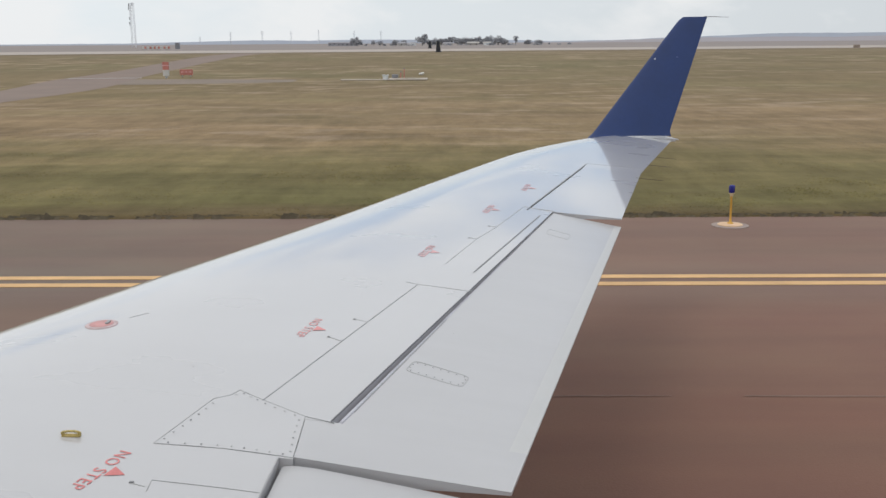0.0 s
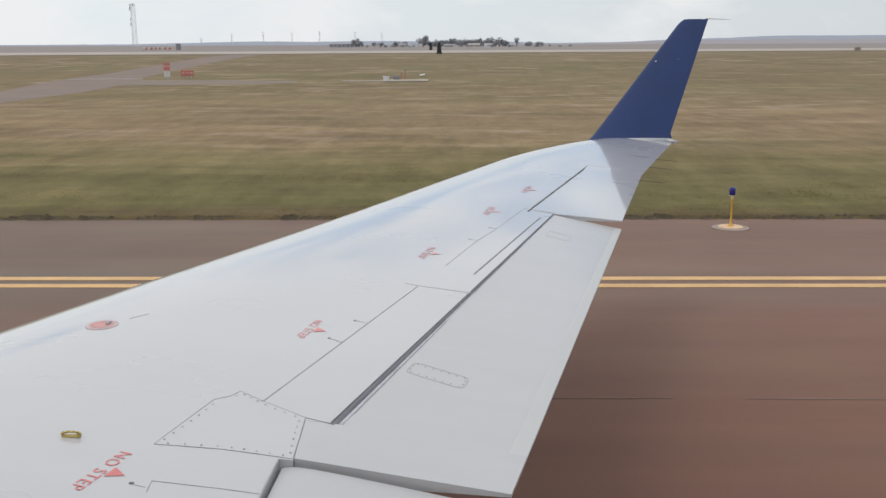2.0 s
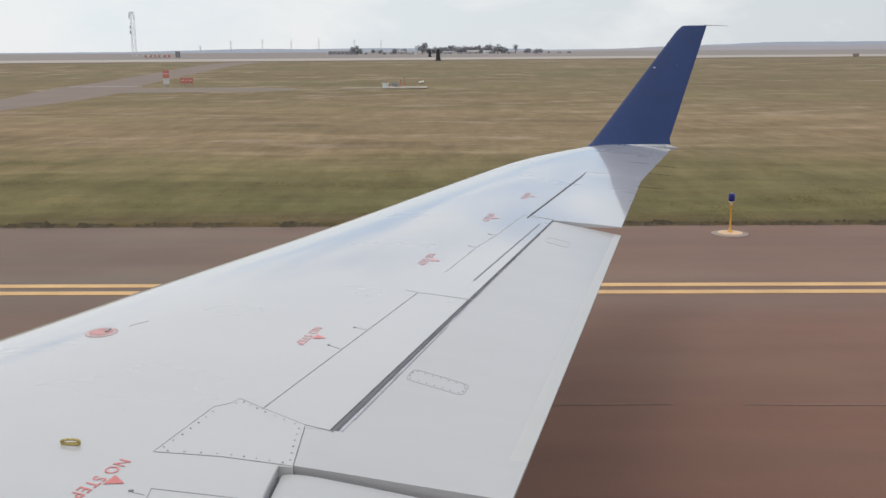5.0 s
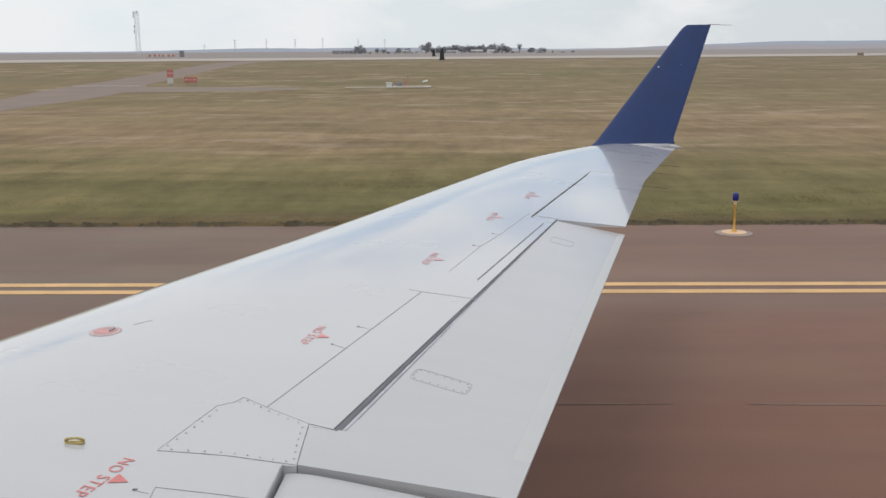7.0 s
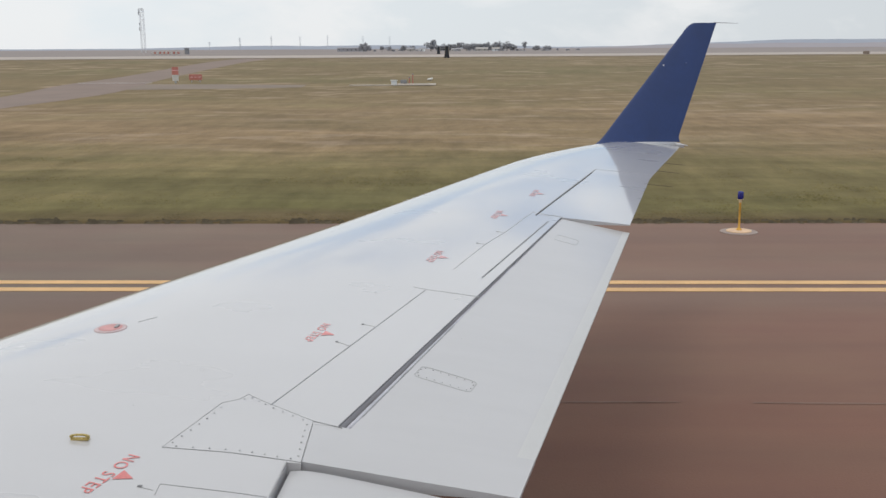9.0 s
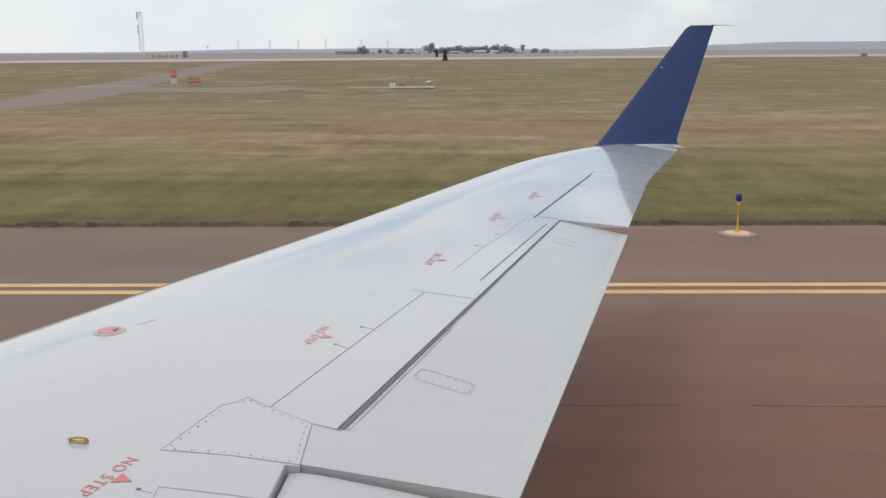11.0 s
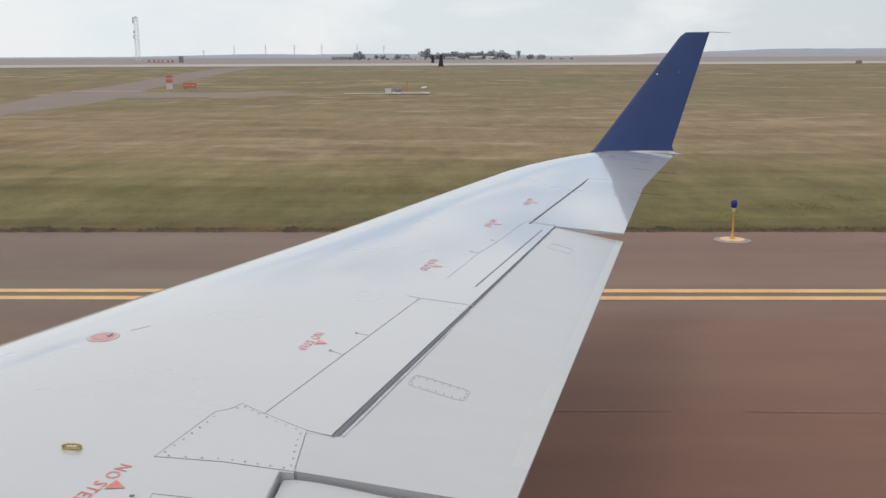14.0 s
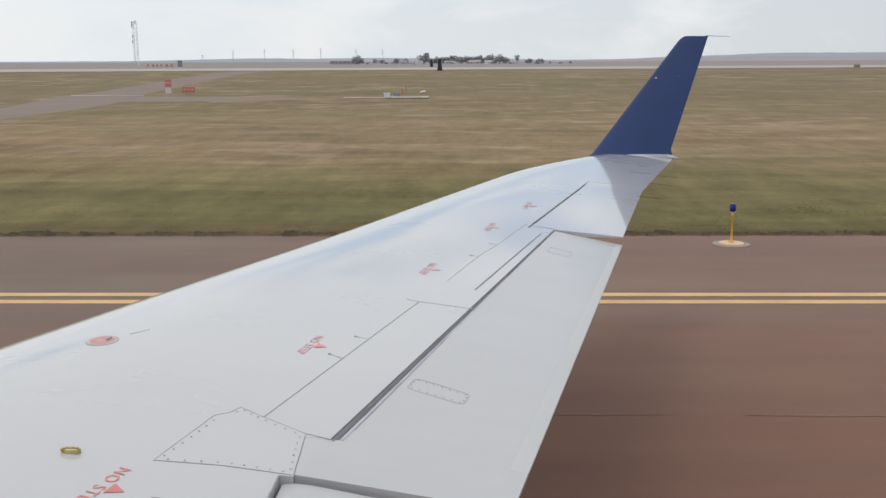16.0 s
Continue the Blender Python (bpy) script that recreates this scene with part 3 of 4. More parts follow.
bm = bmesh.new()
loft(bm, STRIP + 0.002, FLAP_OUT - 0.008, 60, flap_front, trail, 26, lambda x, y: droop(x, y, slot(y), 0.042), lambda x, y: droop(x, y, slot(y), 0.042) - 0.05 * (1 - max(0, (x - slot(y)) / (trail(y) - slot(y)))) - 0.004)
outer_flap = part("flap", bm, M_GREYW, airplane, "pale grey-white outer wing flap, slightly lowered", smooth=True)
sharpen(outer_flap)
bm = bmesh.new()
loft(bm, STRIP + 0.002, FLAP_OUT - 0.008, 60, lambda y: slot(y) - 0.03, lambda y: flap_front(y) - 0.002, 24,
     lambda x, y: top(x, y) - 0.052 + 0.046 * smoothstep(0.06, 0.60, (x - slot(y)) / gap_width(y)), lambda x, y: top(x, y) - 0.10)
part("slot_lining", bm, M_SLOT, outer_flap, "grey metal lining inside the flap slot", smooth=True)
bm = bmesh.new()
loft(bm, FLAP_IN + 0.012, STRIP, 6, lambda y: -0.3952, trail, 30, lambda x, y: droop(x, y, slot(y), 0.039) + 0.0045 - 0.0035 * max(0.0, min(1.0, (x + 0.39) / 0.3)), lambda x, y: droop(x, y, slot(y), 0.036) - 0.055 * (1 - max(0, (x + 0.391) / (trail(y) + 0.391))) - 0.012)
part("flap_fairing", bm, M_GREYW, airplane, "white fairing between the two flaps", smooth=False)
bm = bmesh.new()
loft(bm, -0.9, FLAP_IN - 0.004, 20, lambda y: inner_slot(y) + 0.009, trail, 60, inner_height, lambda x, y: droop(x, y, inner_slot(y), 0.075) - 0.13)
inner_flap = part("flap", bm, M_GREYW, airplane, "pale grey-white inner wing flap, slightly lowered", smooth=True)
sharpen(inner_flap)
bm = bmesh.new()
loft(bm, -0.9, FLAP_IN - 0.004, 16, lambda y: inner_slot(y) - 0.03, lambda y: inner_slot(y) + 0.007, 4, lambda x, y: top(x, y) - 0.05, lambda x, y: top(x, y) - 0.1)
part("slot_lining", bm, M_SLOT, inner_flap)
bm = bmesh.new()
loft(bm, STRIP + 0.004, FLAP_OUT - 0.010, 40, lambda y: trail(y) - 0.055 + 0.006 * (y - STRIP), lambda y: trail(y) - 0.001, 3, lambda x, y: outer_height(x, y) + 0.0016, lambda x, y: outer_height(x, y) - 0.002)
part("trailing_strip", bm, M_PANEL, outer_flap, "paler strip along the flap's trailing edge")
# aileron
bm = bmesh.new()
loft(bm, FLAP_OUT + 0.006, AIL_OUT - 0.002, 40, lambda y: hinge(y) + 0.012 * min(1, (AIL_OUT - y) * 4), trail, 20, lambda x, y: top(x, y) - 0.001, lambda x, y: top(x, y) - 0.05 * (1 - max(0, (x - hinge(y)) / (trail(y) - hinge(y)))) - 0.006)
aileron = part("aileron", bm, M_WHITE, airplane, "white aileron near the wing tip", smooth=True)
sharpen(aileron)

# winglet
W_LE0, W_TE0 = Vector((1.345, 9.0, 1.588)), Vector((2.055, 9.0, 1.606))
W_LE1, W_TE1 = Vector((2.185, 9.27, 2.652)), Vector((2.425, 9.27, 2.656))


def winglet_loft(bm, s0, s1, ns, grow=0.0):
    """Airfoil sections stacked from root to tip."""
    rings = []
    prof = [0, 0.01, 0.03, 0.07, 0.14, 0.25, 0.4, 0.6, 0.8, 1.0]
    for j in range(ns + 1):
        s = s0 + (s1 - s0) * j / ns
        a, b = W_LE0.lerp(W_LE1, s), W_TE0.lerp(W_TE1, s)
        if s > 0.96:
            a = a + (b - a) * 0.08 * ((s - 0.96) / 0.04) ** 2
        if s < 0.06:
            b = b + Vector((0.03, 0, 0)) * ((0.06 - s) / 0.06) ** 2
            a = a - Vector((0.02, 0, 0)) * ((0.06 - s) / 0.06) ** 2
        ch = (b - a).length
        n = Vector((0, 1, -0.25)).normalized()
        ring = []
        for sg, seq in ((1, prof), (-1, prof[-2:0:-1])):
            for c in seq:
                th = 0.09 * ch * (1.45 * math.sqrt(c) - 0.63 * c - 1.758 * c * c + 1.4215 * c ** 3 - 0.5075 * c ** 4) / 1.0 + 0.0012 + grow
                ring.append(bm.verts.new(a + (b - a) * c + n * (sg * th)))
        rings.append(ring)
    m = len(rings[0])
    for a, b in zip(rings, rings[1:]):
        for i in range(m):
            bm.faces.new((a[i], a[(i + 1) % m], b[(i + 1) % m], b[i]))
    bm.faces.new(rings[0][::-1])
    bm.faces.new(rings[-1])


bm = bmesh.new()
winglet_loft(bm, 0.0, 1.0, 40)
winglet = part("winglet", bm, M_BLUE, airplane, "navy blue upturned winglet", smooth=True)
sharpen(winglet, 50)
bm = bmesh.new()
winglet_loft(bm, -0.045, -0.006, 4, 0.006)
part("winglet_collar", bm, M_WHITE, winglet, "white collar at the winglet's foot", smooth=True)
bm = bmesh.new()
rod(bm, (2.40, 9.272, 2.659), (2.62, 9.275, 2.652), 0.004, 0.0015, 6)
part("static_wick", bm, M_STEEL, winglet, "thin static discharge wick")
for fx, fz, r in ((0.12, 0.652, 0.009), (0.60, 0.665, 0.010)):
    a = W_LE0.lerp(W_LE1, fz)
    b = W_TE0.lerp(W_TE1, fz)
    c = a + (b - a) * fx
    bm = bmesh.new()
    box(bm, c.x, c.y - 0.022, c.z, r * 1.6, 0.008, r * 1.2, bevel=0.002)
    part("light_cover" if fx < 0.3 else "fastener", bm, M_SIGNW if fx < 0.3 else M_SCUFF, winglet)
bm = bmesh.new()
rod(bm, (1.36, 8.985, 1.586), (1.50, 8.985, 1.590), 0.006, 0.022, 12)
rod(bm, (1.50, 8.985, 1.590), (2.03, 8.98, 1.588), 0.022, 0.022, 12)
rod(bm, (2.03, 8.98, 1.588), (2.15, 8.975, 1.575), 0.022, 0.002, 12)
part("tip_fairing", bm, M_WHITE, airplane, "white pointed wing tip fairing", smooth=True)
for yw, ln in ((8.03, 0.15), (7.65, 0.16), (7.08, 0.17)):
    x = trail(yw)
    bm = bmesh.new()
    rod(bm, (x - 0.02, yw, wing_base(yw)), (x + ln, yw - 0.06, wing_base(yw) - 0.012), 0.0024, 0.0016, 6)
    part("static_wick", bm, M_BARK, airplane, "thin dark static discharge wick")


# panel seams, proud by a hair
def seam(name, pts, width, material, parent, height=top, lift=0.0012, label=""):
    bm = bmesh.new()
    dense = []
    for (xa, ya), (xb, yb) in zip(pts, pts[1:]):
        n = max(2, int(math.hypot(xb - xa, yb - ya) / 0.03))
        dense += [(xa + (xb - xa) * i / n, ya + (yb - ya) * i / n) for i in range(n)]
    dense.append(pts[-1])
    prev = None
    for i, (x, y) in enumerate(dense):
        x2, y2 = dense[min(i + 1, len(dense) - 1)]
        x1, y1 = dense[max(i - 1, 0)]
        d = Vector((x2 - x1, y2 - y1)).normalized()
        px, py = -d.y * width / 2, d.x * width / 2
        cur = []
        for sx in (1, -1):
            for dz in (lift, -0.004):
                cur.append(bm.verts.new((x + sx * px, y + sx * py, height(x + sx * px, y + sx * py) + dz)))
        if prev:
            bm.faces.new((prev[0], cur[0], cur[2], prev[2]))
            bm.faces.new((prev[0], prev[1], cur[1], cur[0]))
            bm.faces.new((prev[2], cur[2], cur[3], prev[3]))
        prev = cur
    return part(name, bm, material, parent, label)


seam("panel_seam", [(-0.538, 2.867), (-0.096, 4.142)], 0.0034, M_MID, wing)
seam("panel_seam", [(-0.145, 4.170), (-0.09, 4.150), (0.135, 4.112)], 0.003, M_FAINT, wing)
seam("panel_seam", [(0.027, 4.493), (0.188, 4.987), (0.304, 5.27), (0.503, 5.837)], 0.0032, M_FAINT, wing)
seam("panel_seam", [(0.154, 4.395), (0.572, 5.621)], 0.0075, M_SEAM, wing, label="dark open slit beside the flap slot")
seam("hinge_seam", [(0.548, 5.870), (1.095, 7.43)], 0.0056, M_MID, wing, lift=0.0018, label="grey aileron hinge gap")
seam("panel_seam", [(0.50, 5.82), (0.57, 5.79), (0.672, 5.765)], 0.0032, M_FAINT, wing)
# the slot's edge shadow, laid on the skin as a thin dark strip
seam("slot_edge", [(slot(y) - 0.0012, y) for y in spread(STRIP, FLAP_OUT, 12)], 0.0024, M_SEAM, wing, label="dark strip drawn for the shadow at the fixed skin's aft edge")
seam("slot_edge", [(flap_front(y) + 0.001, y) for y in spread(STRIP + 0.09, 3.75, 8)], 0.0022, M_MID, outer_flap, outer_height)
for a, b in (((-0.399, 3.446), (-0.352, 3.416)), ((-0.323, 3.652), (-0.275, 3.636)), ((0.15, 5.0), (0.19, 4.987)), ((0.265, 5.28), (0.304, 5.27))):
    seam("bracket_line", [a, b], 0.003, M_FAINT, wing)
    bm = bmesh.new()
    box(bm, a[0], a[1], top(*a) + 0.0015, 0.009, 0.009, 0.003, bevel=0.001)
    part("fastener", bm, M_MID if a[1] < 4 else M_FAINT, wing)
seam("panel_seam", [(-0.725, 2.295), (-0.727, 2.351), (-0.64, 2.345), (-0.547, 2.339), (-0.452, 2.330)], 0.0018, M_MID, wing)
seam("panel_seam", [(-0.769, 2.327), (-0.735, 2.318)], 0.003, M_FAINT, wing)
for fx, fy, sx, sy, m_ in ((-0.772, 2.331, 0.012, 0.007, M_SEAM), (0.864, 6.767, 0.016, 0.014, M_MID)):
    bm = bmesh.new()
    box(bm, fx, fy, top(fx, fy) + 0.0015, sx, sy, 0.004, bevel=0.001)
    part("fastener", bm, m_, wing)
seam("slot_edge", [(inner_slot(y) - 0.002, y) for y in spread(1.6, FLAP_IN, 8)], 0.003, M_FAINT, wing)

# riveted access plate at the fixed skin's corner
PLATE = [(-0.776, 2.547), (-0.681, 2.858), (-0.637, 2.892), (-0.616, 2.933), (-0.540, 2.876), (-0.397, 2.783), (-0.3975, 2.526), (-0.590, 2.547)]
bm = bmesh.new()
vs_up = [bm.verts.new((x, y, top(x, y) + 0.0008)) for x, y in PLATE]
f = bm.faces.new(vs_up)
bmesh.ops.subdivide_edges(bm, edges=bm.edges[:], cuts=3)
bmesh.ops.triangulate(bm, faces=bm.faces[:])
bmesh.ops.subdivide_edges(bm, edges=bm.edges[:], cuts=2, use_grid_fill=True)
for v in bm.verts:
    v.co.z = top(v.co.x, v.co.y) + 0.0008
plate = part("access_plate", bm, M_WHITE, wing, "riveted light grey access plate", smooth=True)
seam("plate_edge", PLATE[:5], 0.0023, M_MID, plate, lift=0.0015)
seam("plate_edge", PLATE[4:6] + [(-0.31, 2.757)], 0.0014, M_MID, plate, lift=0.0015)
seam("plate_edge", PLATE[5:7], 0.0015, M_MID, plate, lift=0.0015)
seam("plate_edge", PLATE[6:] + PLATE[:1], 0.0020, M_MID, plate, lift=0.0015)


def rivet(parent, x, y, z, r=0.0032, material=M_PALERIVET):
    bm = bmesh.new()
    bmesh.ops.create_cone(bm, cap_ends=True, segments=8, radius1=r, radius2=r * 0.6, depth=0.0016)
    bmesh.ops.translate(bm, vec=(x, y, z + 0.0014), verts=bm.verts[:])
    part("rivet", bm, material, parent)


cx, cy = -0.55, 2.70
for a, b, n in ((PLATE[0], PLATE[1], 7), (PLATE[2], PLATE[3], 1), (PLATE[3], PLATE[4], 3), (PLATE[4], PLATE[5], 4), (PLATE[5], PLATE[6], 6), (PLATE[6], PLATE[7], 5), (PLATE[7], PLATE[0], 4)):
    for i in range(n):
        s = (i + 0.5) / n
        x, y = a[0] + (b[0] - a[0]) * s, a[1] + (b[1] - a[1]) * s
        d = Vector((cx - x, cy - y)).normalized() * 0.016
        rivet(plate, x + d.x, y + d.y, top(x + d.x, y + d.y) + 0.0008, material=M_RIVET if int(997 * (x + 3 * y)) % 3 == 0 else M_PALERIVET)


# riveted oval hatches on the outer flap
def hatch(c, length, width, angle, seam_material, rivets):
    pts = []
    r = width / 2
    ca, sa = math.cos(angle), math.sin(angle)
    for k in range(24):
        t = 2 * math.pi * k / 24
        u = math.copysign(abs(math.cos(t)) ** 0.25, math.cos(t)) * length / 2
        v = math.copysign(abs(math.sin(t)) ** 0.32, math.sin(t)) * r
        pts.append((c[0] + u * ca - v * sa, c[1] + u * sa + v * ca))
    s = seam("hatch_seam", pts + pts[:1], 0.0022, seam_material, outer_flap, outer_height, label="thin outline of a riveted hatch")
    if rivets:
        for k in range(7):
            for v in (0.72, -0.72):
                u = (k - 3) / 3 * 0.42 * length
                x, y = c[0] + u * ca - v * r * sa, c[1] + u * sa + v * r * ca
                rivet(s, x, y, outer_height(x, y), 0.0027, M_RIVET)
        for e in (1, -1):
            for v in (0.3, -0.3):
                u = e * 0.465 * length
                x, y = c[0] + u * ca - v * r * sa, c[1] + u * sa + v * r * ca
                rivet(s, x, y, outer_height(x, y), 0.0027, M_RIVET)


hatch((-0.008, 3.234), 0.200, 0.100, -0.30, M_FAINT, True)
hatch((0.64, 5.30), 0.12, 0.11, -0.30, M_FAINT, False)

# fuel cap
cx, cy = -1.222, 3.485
bm = bmesh.new()
turned(bm, [(0.058, -0.02), (0.058, 0.001), (0.055, 0.003), (0.046, 0.0034)], 32)
for v in bm.verts:
    v.co += Vector((cx, cy, top(cx + v.co.x, cy + v.co.y)))
cap = part("fuel_cap", bm, M_CAPRING, wing, "round faded red fuel cap with dark latch")
bm = bmesh.new()
turned(bm, [(0.042, -0.01), (0.042, 0.0042), (0.039, 0.005)], 32)
for v in bm.verts:
    v.co += Vector((cx, cy, top(cx + v.co.x, cy + v.co.y)))
part("disc", bm, M_CAPRED, cap)
bm = bmesh.new()
box(bm, cx + 0.022, cy + 0.004, top(cx + 0.022, cy) + 0.008, 0.012, 0.034, 0.006, bevel=0.002)
part("latch", bm, M_MID, cap)
seam("panel_seam", [(-1.145, 3.56), (-1.09, 3.62)], 0.0016, M_FAINT, wing)

# small chips and smudges in the paint
rng = random.Random(17)
for x, y in ((-0.525, 3.36), (-0.80, 3.10), (-0.30, 4.05), (-0.93, 2.80), (0.05, 3.62), (-0.02, 2.95)):
    hgt = top if x < slot(y) else outer_height
    s = rng.uniform(0.003, 0.005)
    bm = bmesh.new()
    bm.faces.new([bm.verts.new((x + s * rng.uniform(0.5, 1) * math.cos(a), y + s * rng.uniform(0.5, 1) * math.sin(a), 0)) for a in (0, 1.0, 2.1, 3.1, 4.2, 5.2)])
    for v in bm.verts:
        v.co.z = hgt(v.co.x, v.co.y) + 0.0012
    part("paint_chip", bm, M_FAINT, wing if hgt is top else outer_flap)

# brass ring lug
bm = bmesh.new()
lx, ly = -1.002, 2.560
lz = top(lx, ly)
for k in range(10):
    a0, a1 = math.pi * 2 * k / 10, math.pi * 2 * (k + 1) / 10
    rod(bm, (lx + 0.026 * math.cos(a0), ly - 0.002, lz + 0.009 + 0.006 * math.sin(a0)), (lx + 0.026 * math.cos(a1), ly - 0.002, lz + 0.009 + 0.006 * math.sin(a1)), 0.0036, seg=8)
box(bm, lx, ly, lz + 0.002, 0.05, 0.016, 0.005, bevel=0.001)
part("tie_down_lug", bm, M_BRASS, wing, "small brass ring lug", smooth=True)


# stencilled warnings
def stencil(words, x, y, angle, size, material, tri, weight=0.0):
    cu = bpy.data.curves.new("letters", "FONT")
    cu.body, cu.size, cu.align_x, cu.align_y, cu.space_character = words, size, "CENTER", "CENTER", 1.12
    cu.resolution_u, cu.offset = 3, weight
    tmp = bpy.data.objects.new("letters", cu)
    scene.collection.objects.link(tmp)
    me = bpy.data.meshes.new_from_object(tmp.evaluated_get(bpy.context.evaluated_depsgraph_get()))
    bpy.data.objects.remove(tmp)
    bmx = bmesh.new()
    bmx.from_mesh(me)
    bmesh.ops.dissolve_limit(bmx, angle_limit=0.01, verts=bmx.verts[:], edges=bmx.edges[:])
    bmesh.ops.triangulate(bmx, faces=bmx.faces[:])
    t = tri
    tv = [bmx.verts.new(c) for c in ((-0.62 * t, size * 0.50, 0), (0.62 * t, size * 0.50, 0), (0, size * 0.50 + t * 1.05, 0))]
    bmx.faces.new(tv)
    ca, sa = math.cos(angle), math.sin(angle)
    for v in bmx.verts:
        px, py = x + v.co.x * ca - v.co.y * sa, y + v.co.x * sa + v.co.y * ca
        v.co = Vector((px, py, top(px, py) + 0.0016))
    part("stencil", bmx, material, wing, "red painted no-step warning with a triangle")


A = math.atan2(-0.227, -0.072)
stencil("NO STEP", -0.866, 2.387, A, 0.051, M_RED, 0.043)
stencil("NO STEP", -0.480, 3.528, A + 0.06, 0.047, M_MIDRED, 0.042)
stencil("NO STEP", -0.065, 4.690, A + 0.05, 0.050, M_PALERED, 0.044, 0.0012)
stencil("NO STEP", 0.280, 5.690, A + 0.05, 0.050, M_PALERED, 0.044, 0.0012)
stencil("NO STEP", 0.555, 6.390, A + 0.05, 0.050, M_PALERED, 0.044, 0.0012)

# fuselage: a plain shell with the window through which the camera looks
F_R, F_Y, F_Z = 1.34, -1.13, 2.33
bm = bmesh.new()
fx = [-7.0, -4.5, -2.5, -1.0, -0.19, 0.19, 1.0, 2.5, 4.5, 7.0]
seg = 48
for r, inner in ((F_R, 0), (F_R - 0.07, 1)):
    rings = [[bm.verts.new((x, F_Y + r * math.cos(2 * math.pi * (i + 0.5) / seg), F_Z + r * math.sin(2 * math.pi * (i + 0.5) / seg))) for i in range(seg)] for x in fx]
    for k in range(len(fx) - 1):
        for i in range(seg):
            if k == 4 and i in (46, 47, 0, 1):
                continue
            bm.faces.new((rings[k][i], rings[k][(i + 1) % seg], rings[k + 1][(i + 1) % seg], rings[k + 1][i]))
    if not inner:
        outer_rings = rings
    else:
        for k in (0, len(fx) - 1):
            for i in range(seg):
                bm.faces.new((rings[k][i], rings[k][(i + 1) % seg], outer_rings[k][(i + 1) % seg], outer_rings[k][i]))
            bm.faces.new(rings[k])
        for i in (46, 47, 0, 1):
            for k in (4, 5):
                bm.faces.new((rings[k][i], rings[k][(i + 1) % seg], outer_rings[k][(i + 1) % seg], outer_rings[k][i]))
        for i in (46, 2):
            bm.faces.new((rings[4][i], rings[5][i], outer_rings[5][i], outer_rings[4][i]))
part("fuselage", bm, M_SHELL, airplane, "plain white cabin shell with a window opening", smooth=False)


# ---------------------------------------------------------------- beside the taxiway
def edge_light(x, y, group="taxiway edge lights"):
    ob = thing("taxiway_light", x, y, 0.0, "blue taxiway edge light on orange-yellow post", "airfield light", group)
    bm = bmesh.new()
    turned(bm, [(0.245, 0.0), (0.245, 0.010), (0.235, 0.014), (0.10, 0.015)], 28)
    part("footing", bm, M_FOOTING, ob, "pale round concrete footing")
    bm = bmesh.new()
    turned(bm, [(0.165, 0.012), (0.165, 0.022), (0.155, 0.028), (0.05, 0.032)], 28)
    part("base_plate", bm, M_BASEO, ob, "pale orange painted round base")
    bm = bmesh.new()
    turned(bm, [(0.05, 0.022), (0.036, 0.045), (0.017, 0.06), (0.014, 0.10), (0.0135, 0.385), (0.019, 0.39), (0.019, 0.40)], 14)
    part("post", bm, M_ORANGE, ob, smooth=True)
    bm = bmesh.new()
    turned(bm, [(0.016, 0.40), (0.018, 0.404), (0.022, 0.43), (0.036, 0.436), (0.040, 0.44), (0.040, 0.445)], 16)
    part("collar", bm, M_BASEP, ob, "pale grey collar under the lens")
    bm = bmesh.new()
    turned(bm, [(0.037, 0.445), (0.040, 0.47), (0.040, 0.530), (0.033, 0.546), (0.016, 0.552)], 18)
    part("lens", bm, M_LENS, ob, "cobalt blue glass lens", smooth=True)
    return ob


M_BASEO = mat("pale_orange_base_paint", (0.76, 0.52, 0.33), 0.7, vary=0.15, scale=8)
M_BASEP = mat("pale_yellow_base_paint", (0.72, 0.60, 0.40), 0.7, vary=0.15, scale=8)
first = edge_light(3.64, 13.2)
for k in (-5, -4, -3, -1, 1, 2, 3, 4, 5):
    copy_thing(first, pose(3.64 + 13.9 * k, 13.2, 0))

# guidance sign
S = thing("guidance_sign", 17.47, 18.75, 0.06, "black-framed airfield sign with yellow face on legs", "airfield sign")
L, D, HT, Z0 = 1.75, 0.235, 0.60, 0.09
bm = bmesh.new()
box(bm, 0, 0, Z0 + HT / 2, D, L, HT, bevel=0.012)
body = part("cabinet", bm, M_BLACK, S, "black sign cabinet")
bm = bmesh.new()
box(bm, -D / 2 - 0.004, -0.17, Z0 + HT / 2, 0.008, L - 0.50, HT - 0.08, bevel=0.003)
part("face_panel", bm, M_SIGNY, S, "yellow sign face")
bm = bmesh.new()
box(bm, -D / 2 - 0.004, 0.67, Z0 + HT / 2, 0.008, 0.30, HT - 0.08, bevel=0.003)
part("face_panel", bm, M_BLACK, S, "black sign face with yellow border")
bm = bmesh.new()
for sy, sz, wy, hz in ((0.67, 0.60, 0.26, 0.03), (0.67, 0.18, 0.26, 0.03), (0.55, 0.39, 0.03, 0.45), (0.79, 0.39, 0.03, 0.45), (0.67, 0.39, 0.05, 0.25)):
    box(bm, -D / 2 - 0.010, sy, Z0 + sz - 0.03, 0.006, wy, hz)
part("marking", bm, M_SIGNY, S)
for sy, sz, wy, hz in ((0.28, 0.46, 0.10, 0.12), (0.22, 0.26, 0.12, 0.10), (-0.02, 0.50, 0.12, 0.10), (0.0, 0.30, 0.10, 0.14), (-0.22, 0.44, 0.08, 0.20), (-0.26, 0.20, 0.12, 0.08), (-0.50, 0.34, 0.18, 0.07), (-0.62, 0.34, 0.06, 0.16)):
    bm = bmesh.new()
    box(bm, -D / 2 - 0.010, sy, Z0 + sz, 0.006, wy, hz)
    part("marking", bm, M_BLACK, S)
